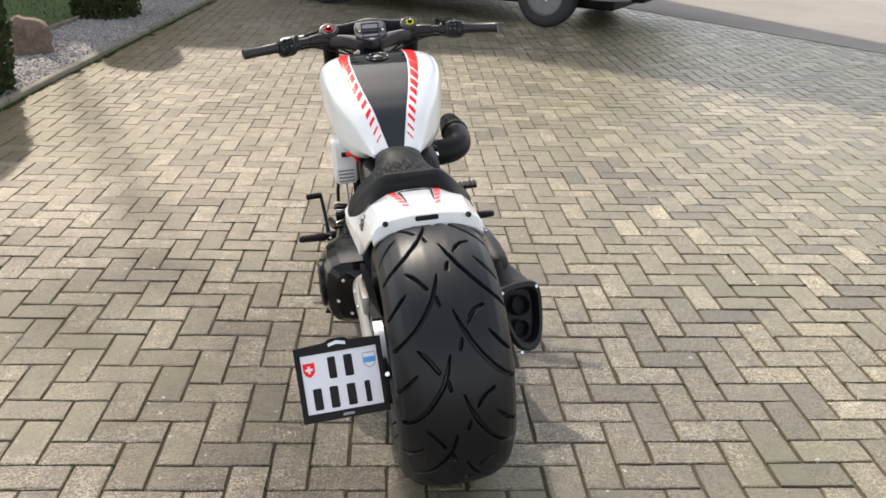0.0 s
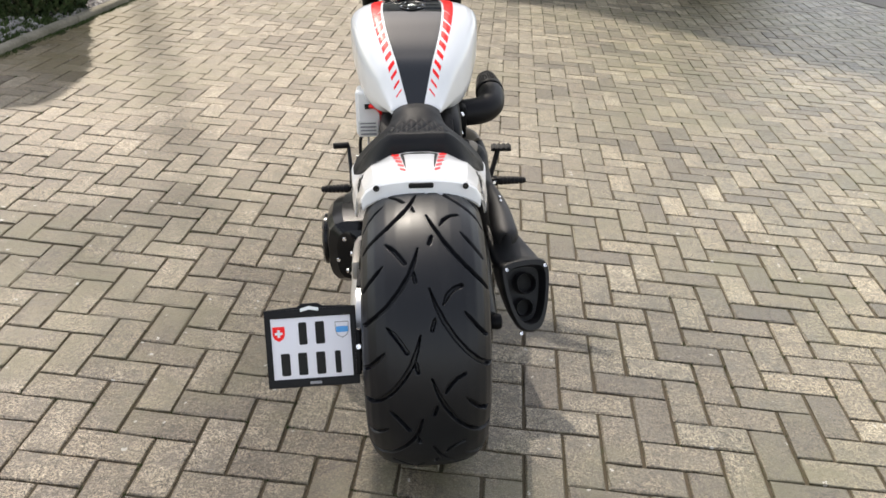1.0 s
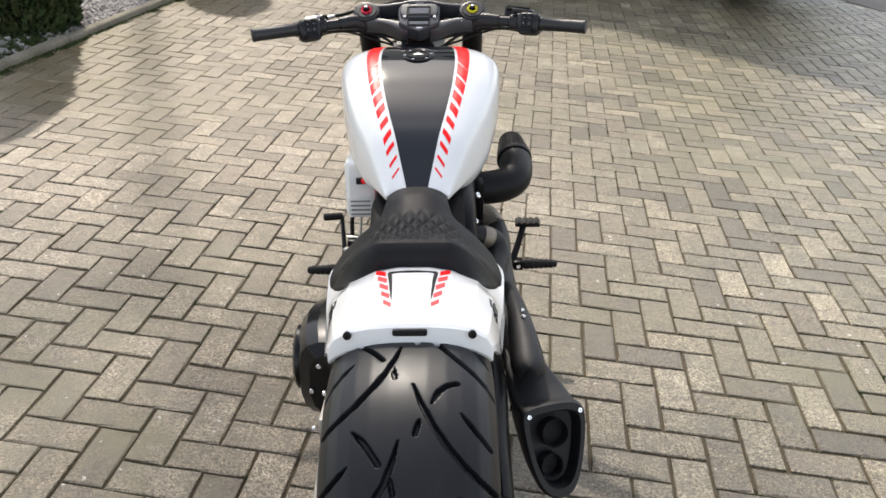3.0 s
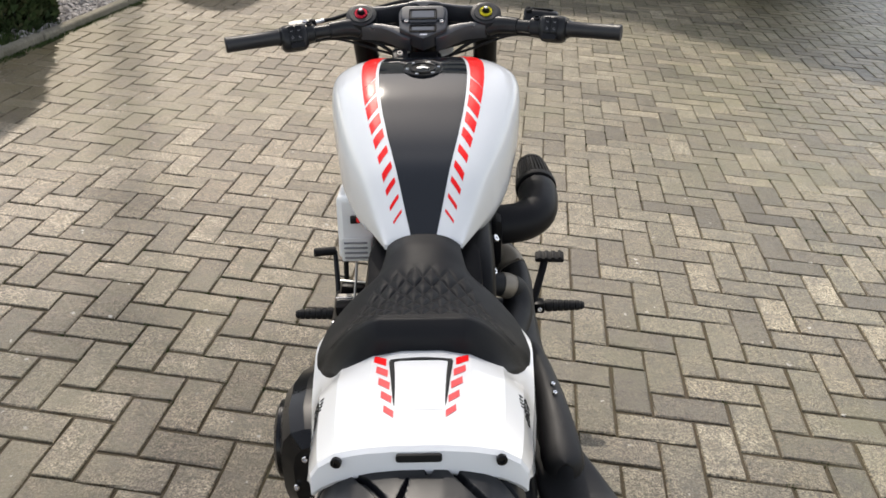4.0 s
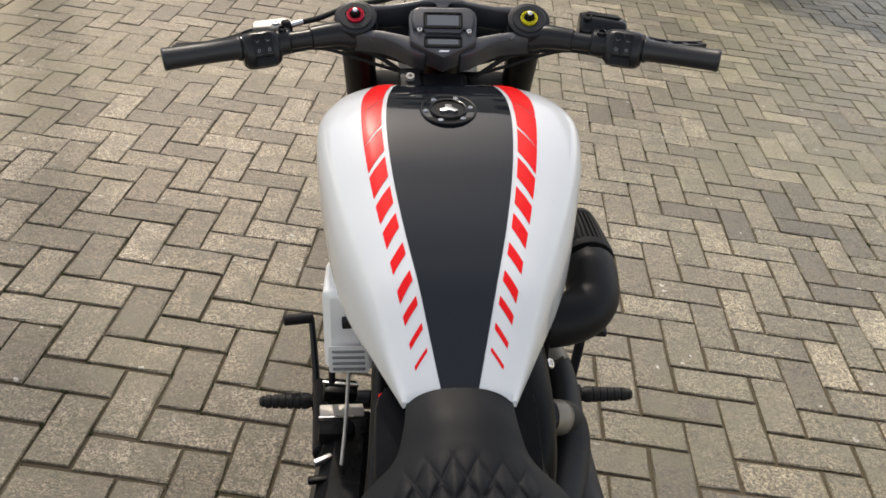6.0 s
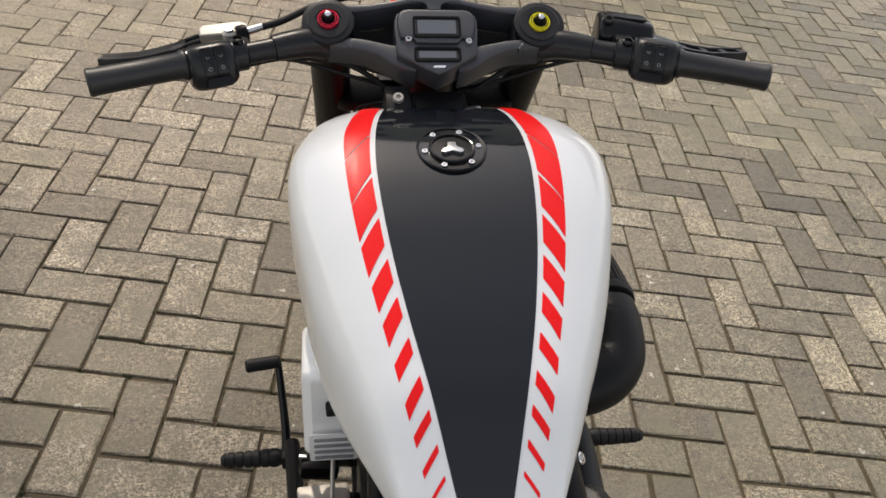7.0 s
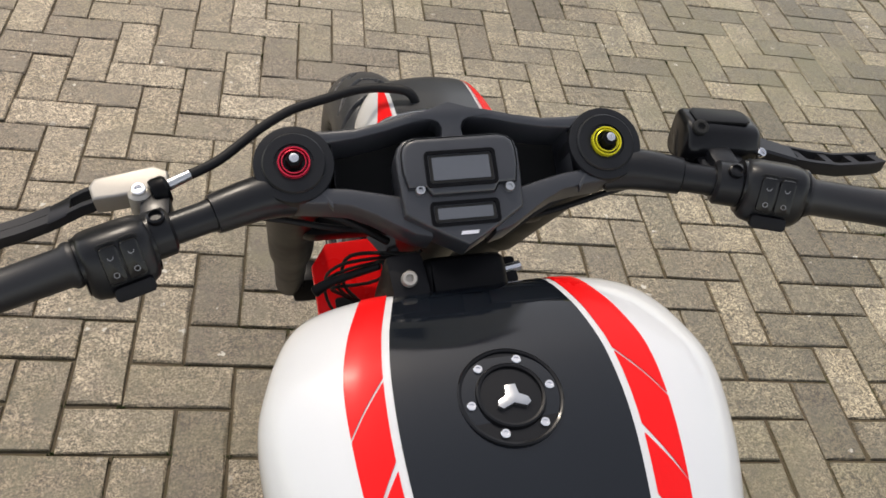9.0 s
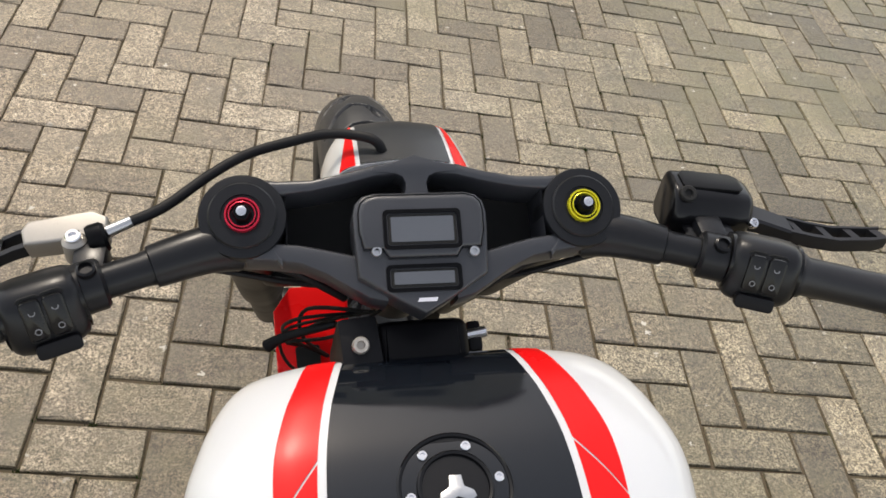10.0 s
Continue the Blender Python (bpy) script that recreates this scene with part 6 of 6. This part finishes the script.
for s in (-1, 1):
    g = Geo()
    g.tube([bar_at(s, 0.150) + Vector((0, 0, -0.008)), bar_at(s, 0.180), bar_at(s, 0.222), bar_at(s, 0.230), bar_at(s, 0.35)], [0.0225, 0.0205, 0.0180, 0.0145, 0.0138], 22, 3)
    bar = steered(g.obj("handlebar_arm", YOKE, bike, "black forged handlebar arm"))
    d = (bar_at(s, 0.45) - bar_at(s, 0.34)).normalized()
    Geo().lathe([(0.0, 0), (0.0195, 0), (0.0205, 0.003), (0.0205, 0.006), (0.0178, 0.010), (0.0172, 0.06), (0.0178, 0.118), (0.0185, 0.120), (0.0185, 0.124), (0.0165, 0.1265), (0, 0.1265)], axis_at(bar_at(s, 0.333), d), 28).obj("grip", GRIP, bar, "black rubber grip")
    # switch housing
    mid = bar_at(s, 0.306 if s > 0 else 0.303) + Vector((0, 0.002, 0.004)) * (s > 0)
    m = frame_of(mid, d * s, (0, 0.50, 0.87))   # local x outwards to the right, y towards the rider and up
    hs = Geo()
    rings = []
    for x, sc in ((-0.031, 0.70), (-0.0295, 0.85), (-0.025, 0.95), (-0.016, 1.0), (0.010, 1.0), (0.021, 0.97), (0.027, 0.88), (0.0295, 0.72)):
        rings.append([m @ Vector((x, (0.0235 if math.sin(t) > 0 else 0.038) * sc * math.copysign(abs(math.sin(t)) ** 0.82, math.sin(t)), 0.0275 * sc * math.copysign(abs(math.cos(t)) ** 0.82, math.cos(t)))) for t in (2 * math.pi * k / 32 for k in range(32))])
    hous = hs.loft(rings).obj("switch_housing", YOKE, bar, "black switch housing", smooth=40)
    face = frame_of(mid + Vector((0, -0.0262, 0.004)), d * s, (0, 0.50, 0.87))
    up = 0.008 if s > 0 else 0.0085
    for dx in ((-0.0195, -0.0025) if s > 0 else (0.001, 0.018)):
        Geo().prism(rounded(0.0190, 0.0385, 0.005), -0.003, 0.0012, face @ pose(dx, up - 0.004, 0), 0.0006).obj("switch_recess", SOCKET, hous, "dark switch recess")
        key = Geo().prism(rounded(0.0155, 0.034, 0.004), -0.002, 0.0055, face @ pose(dx, up - 0.004, 0, 3), 0.0018).obj("rocker_switch", GLOSS, hous, "black rocker switch")
        for dy in (-0.009, 0.007):
            Geo().lathe([(0.0026, 0.0), (0.0026, 0.0004), (0.0019, 0.0004), (0.0019, 0.0)], face @ pose(dx, dy + up - 0.004, 0.0055), 14, True).obj("symbol", GREY, key, "small grey symbol")
    Geo().prism(rounded(0.034, 0.013, 0.004), -0.004, 0.007, face @ pose(-0.012 if s > 0 else 0.011, -0.031 + up, -0.002), 0.002).obj("thumb_switch", PLASTIC, hous, "black thumb switch")
    for x in (-0.030, 0.0285):
        Geo().loft([[m @ Vector((x + e, (0.0235 if math.sin(t) > 0 else 0.034) * q * math.sin(t), 0.0265 * q * math.cos(t))) for t in (2 * math.pi * k / 32 for k in range(32))] for e, q in ((-0.0022, 0.84), (-0.0016, 0.90), (0.0016, 0.90), (0.0022, 0.84))]).obj("housing_flange", GLOSS, hous, "glossy black end flange", smooth=40)
    clamp = Geo().lathe([(0.0, 0.0), (0.018, 0.0), (0.0215, 0.003), (0.0215, 0.024), (0.018, 0.027), (0.0, 0.027)], axis_at(bar_at(s, 0.252 if s > 0 else 0.257), d), 28)
    clamp.box(tuple(bar_at(s, 0.270) + Vector((0, 0.028, 0.0))), (0.026, 0.032, 0.026), 0.005)
    clamp = clamp.obj("lever_clamp", YOKE, bar, "black lever clamp")
    Geo().lathe([(0.0, 0.0), (0.0075, 0.0), (0.0075, 0.004), (0.0055, 0.005), (0.005, 0.002), (0, 0.002)], axis_at(bar_at(s, 0.265) + Vector((0, -0.0062, 0.0202)), (0, -0.29, 0.95)) if s > 0 else axis_at(bar_at(s, 0.267) + Vector((0, -0.0030, 0.0210)), (0, -0.14, 0.99)), 18).obj("button", GLOSS, clamp, "round black button")
    # lever: a flat ribbed blade ahead of the grip
    LEV = [(0.268, 1.306, 0.932, 0.012), (0.292, 1.310, 0.932, 0.013), (0.335, 1.303, 0.922, 0.0125), (0.372, 1.290, 0.912, 0.0115), (0.410, 1.281, 0.907, 0.0105), (0.445, 1.277, 0.906, 0.0095), (0.464, 1.276, 0.907, 0.0075)]
    def lever_at(x, a, b, h=0.0075 if s > 0 else 0.0055):
        """A point of the lever: a across, b up."""
        row = [float(np.interp(x, [r[0] for r in LEV], [r[k] for r in LEV])) for k in (1, 2, 3)]
        lift = 0.004 + 0.085 * (x - 0.268) if s > 0 else 0.0
        return (s * (x - (0.006 if s > 0 else 0.0)), row[0] - (0.006 if s > 0 else 0.0) + a * row[2], row[1] + lift + b * h)

    blade = Geo()
    blade.loft([[lever_at(x, a, b) for a, b in ((-1, -1), (-1, 0.7), (-0.8, 1), (0.8, 1), (1, 0.7), (1, -1))] for x in ((0.268, 0.292, 0.314, 0.335, 0.354, 0.366) if s > 0 else (0.268, 0.280, 0.292, 0.304, 0.314))])
    if s < 0:
        for a0, a1 in ((-1.0, -0.45), (0.50, 1.0)):
            blade.loft([[lever_at(x, a, b) for a, b in ((a0, -1), (a0, 0.8), (a0 + 0.06, 1), (a1 - 0.06, 1), (a1, 0.8), (a1, -1))] for x in (0.312, 0.324, 0.336, 0.348)])
        blade.loft([[lever_at(x, a, b) for a, b in ((-1, -1), (-1, 0.7), (-0.8, 1), (0.8, 1), (1, 0.7), (1, -1))] for x in (0.346, 0.356, 0.366)])
    for a0, a1 in ((-1.0, -0.52), (0.62, 1.0)) if s > 0 else ((-1.0, 0.0), (-0.05, 1.0)):
        blade.loft([[lever_at(x, a, b) for a, b in ((a0, -1), (a0, 0.8), (a0 + 0.06, 1), (a1 - 0.06, 1), (a1, 0.8), (a1, -1))] for x in (0.364, 0.385, 0.410, 0.430, 0.446, 0.456)])
    for x in (0.372, 0.400, 0.427, 0.452):
        blade.loft([[lever_at(x + d - 0.5 * a * 0.009, a, b) for d, b in ((-0.004, -1), (-0.004, 0.85), (0.004, 0.85), (0.004, -1))] for a in (-0.9, 0.9)])
    blade.obj("lever", LEVER, bar, "black machined lever blade with milled windows" if s > 0 else "black machined clutch lever blade")
# right: brake fluid reservoir
res_m = pose(0.2785, 1.3095, 0.938, -8, 5, -4) @ Matrix.Diagonal((0.87, 0.92, 0.90, 1))


def res_ring(x, w, h):
    """A section of the reservoir: upright rear wall, sloping rear shoulder, narrow lid."""
    ring = [Vector(c) for c in ((x, -0.027 * w, -0.022), (x, -0.031 * w, 0.002 * h), (x, -0.016 * w, 0.026 * h), (x, 0.022 * w, 0.027 * h), (x, 0.027 * w, 0.018 * h), (x, 0.025 * w, -0.022))]
    for _ in range(2):
        ring = [q for a, b in zip(ring, ring[1:] + ring[:1]) for q in (a * 0.82 + b * 0.18, a * 0.18 + b * 0.82)]
    return [res_m @ p for p in ring]


g = Geo().loft([res_ring(x, w, h) for x, w, h in ((-0.046, 0.80, 0.86), (-0.044, 0.93, 0.97), (-0.040, 1.0, 1.02), (-0.015, 1.02, 1.04), (0.020, 0.98, 1.0), (0.040, 0.92, 0.94), (0.046, 0.84, 0.86), (0.048, 0.70, 0.74))])
g.box((0.272, 1.285, 0.925), (0.05, 0.05, 0.03), 0.006)
res = steered(g.obj("brake_reservoir", GLOSS, bike, "gloss black brake fluid reservoir", smooth=44))
Geo().prism([(-0.034, -0.012), (0.028, -0.012), (0.034, -0.006), (0.034, 0.012), (0.026, 0.018), (-0.030, 0.018), (-0.036, 0.010), (-0.036, -0.008)], 0.024, 0.0295, res_m @ pose(0, 0.002, 0), 0.002).obj("lid", BLACK, res, "black reservoir lid")
bolt(res, res_m @ Vector((-0.034, -0.018, 0.024)), res_m.to_3x3() @ Vector((-0.1, -0.55, 0.8)), 0.0080, 0.005, SOCKET, "dark round pivot cap")
bolt(res, (0.318, 1.284, 0.938), (0.2, -0.5, 0.8), 0.0052, 0.005)
# left: bare alloy clutch perch and cable
g = Geo().prism([(-0.034, -0.010), (0.022, -0.012), (0.034, -0.008), (0.036, 0.006), (0.024, 0.014), (-0.030, 0.012), (-0.036, 0.004)], -0.012, 0.012, pose(-0.292, 1.301, 0.933, 14, -4, 6) @ Matrix.Diagonal((0.95, 1.02, 1, 1)), 0.003, 3)
perch = steered(g.obj("clutch_perch", CAST, bike, "bare polished clutch lever perch"))
bolt(perch, (-0.283, 1.284, 0.947), (0, -0.2, 1), 0.0065, 0.005)
Geo().tube([(-0.283, 1.284, 0.922), (-0.283, 1.284, 0.947)], 0.010, 16).obj("pivot", CAST, perch, "cast lever pivot")
Geo().lathe([(0.0, 0.0), (0.012, 0.0), (0.0135, 0.003), (0.0135, 0.012), (0.011, 0.015), (0, 0.015)], axis_at((-0.273, 1.287, 0.939), (0.9, 0.3, 0.1)), 20).obj("adjuster_wheel", BLACK, perch, "black cable adjuster")
Geo().tube([(-0.260, 1.293, 0.943), (-0.239, 1.303, 0.946)], [0.0055, 0.0050], 12).obj("ferrule", ALLOY, perch, "polished cable ferrule")
cab = Geo().tube([(-0.242, 1.3015, 0.9455), (-0.213, 1.318, 0.948), (-0.176, 1.352, 0.953), (-0.144, 1.376, 0.955), (-0.108, 1.388, 0.958), (-0.075, 1.389, 0.966), (-0.048, 1.380, 0.972), (-0.028, 1.370, 0.971), (-0.021, 1.362, 0.948), (-0.02, 1.350, 0.90)], 0.0048, 12, 8)
steered(cab.obj("clutch_cable", RUBBER, bike, "black sheathed clutch cable"))
for s in (-1, 1):
    steered(Geo().tube([tuple(bar_at(s, 0.285) + Vector((0, 0.006, -0.024))), tuple(bar_at(s, 0.24) + Vector((0, 0.010, -0.020))), tuple(bar_at(s, 0.19) + Vector((0, 0.012, -0.026))), (s * 0.12, 1.290, 0.895), (s * 0.06, 1.28, 0.86)], 0.0042, 8).obj("control_cable", RUBBER, bike, "black control cable"))
    steered(Geo().tube([tuple(bar_at(s, 0.28) + Vector((0, 0.012, -0.026))), tuple(bar_at(s, 0.21) + Vector((0, 0.020, -0.028))), (s * 0.11, 1.29, 0.875), (s * 0.04, 1.30, 0.85)], 0.0032, 8).obj("control_cable", RUBBER, bike, "thin black control cable"))

# ---- herringbone paving: blocks of 200 x 100 mm ----
TURN_P = radians(-7.25)


def laid(u, v):
    """Where the laying lattice's point u, v lies: pitch about 102 mm, with the courses wandering a little."""
    a, b = min(max(u, -10.0), 26.0), min(max(v, -9.0), 17.0)
    x = -0.76687 + 0.1006 * a + 0.0140 * b + 5.8e-5 * a * a - 1.41e-4 * a * b - 1.8e-5 * b * b
    y = 1.74243 - 0.0149 * a + 0.1028 * b + 8.2e-5 * a * a - 1.7e-5 * a * b - 1.72e-4 * b * b
    return x + 0.1015 * (u - a) + 0.0127 * (v - b), y - 0.0132 * (u - a) + 0.1015 * (v - b)


pavement = thing("pavement", "grey-beige concrete pavers laid in herringbone, mossy joints", "paving", kind="structure")


def block(length, width, rng):
    """A paver with chipped, uneven rims; top at z = 0."""
    a, b, c = length / 2, width / 2, 0.0022
    rim = [(-a, -b), (-a * 0.35, -b), (a * 0.35, -b), (a, -b), (a, 0), (a, b), (a * 0.35, b), (-a * 0.35, b), (-a, b), (-a, 0)]
    top, mid = [], []
    for x, y in rim:
        jx, jy = c + rng.uniform(0, 1) ** 2.5 * 0.007, c + rng.uniform(0, 1) ** 2.5 * 0.007
        top.append((x - math.copysign(jx, x) * (abs(x) > 0.99 * a), y - math.copysign(jy, y) * (abs(y) > 0.99 * b), 0))
        w = rng.uniform(0, 0.0016)
        mid.append((x - math.copysign(w, x) * (abs(x) > 0.99 * a), y - math.copysign(w, y) * (abs(y) > 0.99 * b), -0.0032))
    return top + mid + [(x, y, -0.025) for x, y, _ in mid]


BLOCK_FACES = [tuple(range(10))] + [(10 * r + 10 + i, 10 * r + 10 + (i + 1) % 10, 10 * r + (i + 1) % 10, 10 * r + i) for r in range(2) for i in range(10)]
rng = random.Random(11)
shared = []
for k in range(10):
    me = bpy.data.meshes.new("paver")
    me.from_pydata(block(0.1996, 0.0974, rng), [], BLOCK_FACES)
    me.materials.append(PAVER_ONE)
    shared.append(me)
rest_v, rest_f = [], []
singles = 0
for i in range(-62, 112):
    for j in range(-82, 102):
        kind = (i - j) % 4
        if kind == 3:
            ci, cj, flat = i + 1.0, j + 0.5, True
        elif kind == 2:
            ci, cj, flat = i + 0.5, j + 1.0, False
        else:
            continue
        x, y = laid(ci, cj)
        if not (-4.0 < y < 11.5 and x < 7.0 and x > kerb_x(y) + 0.005 and 0.57 * x + 0.82 * y < FAR + 0.8 and 0.913 * x + 0.409 * y < 7.42):
            continue
        ang = math.degrees(TURN_P) + (0 if flat else 90) + rng.uniform(-0.5, 0.5)
        dip = 0.0016 * noise.noise((x * 0.8, y * 0.8, 5)) + rng.uniform(-0.0011, 0.0011)
        m = pose(x + rng.uniform(-0.0008, 0.0008), y + rng.uniform(-0.0008, 0.0008), dip, rng.uniform(-0.45, 0.45), rng.uniform(-0.35, 0.35), ang)
        if -1.22 < x < 1.25 and -0.35 < y < 2.15 and singles < 300:
            ob = new("paver", shared[rng.randrange(10)])
            ob.parent, ob.matrix_basis = pavement, m
            singles += 1
        else:
            k = len(rest_v)
            rest_v += [tuple(m @ Vector(p)) for p in block(0.1996, 0.0974, rng)]
            rest_f += [tuple(k + q for q in f) for f in BLOCK_FACES]
# small cushions of moss and grass standing in the joints
moss = random.Random(21)
tuft_v, tuft_f = [], []
for i in range(-40, 70):
    for j in range(-40, 60):
        x, y = laid(i, j)
        if not (-1.5 < y < 6.0 and x > kerb_x(y) + 0.1 and x < 4.5):
            continue
        want = noise.noise((x * 0.9, y * 0.9, 2.0)) + 0.35 * noise.noise((x * 4, y * 4, 7.0))
        if want < 0.06 or moss.random() > 0.6:
            continue
        for _ in range(moss.randint(6, 22)):
            px, py = x + moss.gauss(0, 0.012), y + moss.gauss(0, 0.003)
            if moss.random() < 0.5:
                px, py = x + moss.gauss(0, 0.003), y + moss.gauss(0, 0.012)
            a, h = moss.uniform(0, 6.28), moss.uniform(0.004, 0.011)
            k = len(tuft_v)
            tuft_v += [(px - 0.0018 * math.cos(a), py - 0.0018 * math.sin(a), -0.006), (px + 0.0018 * math.cos(a), py + 0.0018 * math.sin(a), -0.006), (px + moss.uniform(-0.004, 0.004), py + moss.uniform(-0.004, 0.004), -0.005 + h)]
            tuft_f.append((k, k + 1, k + 2))
me = bpy.data.meshes.new("joint_moss")
me.from_pydata(tuft_v, [], tuft_f)
me.materials.append(BLADE)
tagged(new("joint_moss", me), "tiny tufts of moss in the paving joints", "moss", kind="stuff")
me = bpy.data.meshes.new("paver_field")
me.from_pydata(rest_v, [], rest_f)
me.materials.append(PAVER_MANY)
field = new("paver_field", me)
field.parent = pavement
tagged(field, "the rest of the herringbone concrete pavers", kind="stuff")
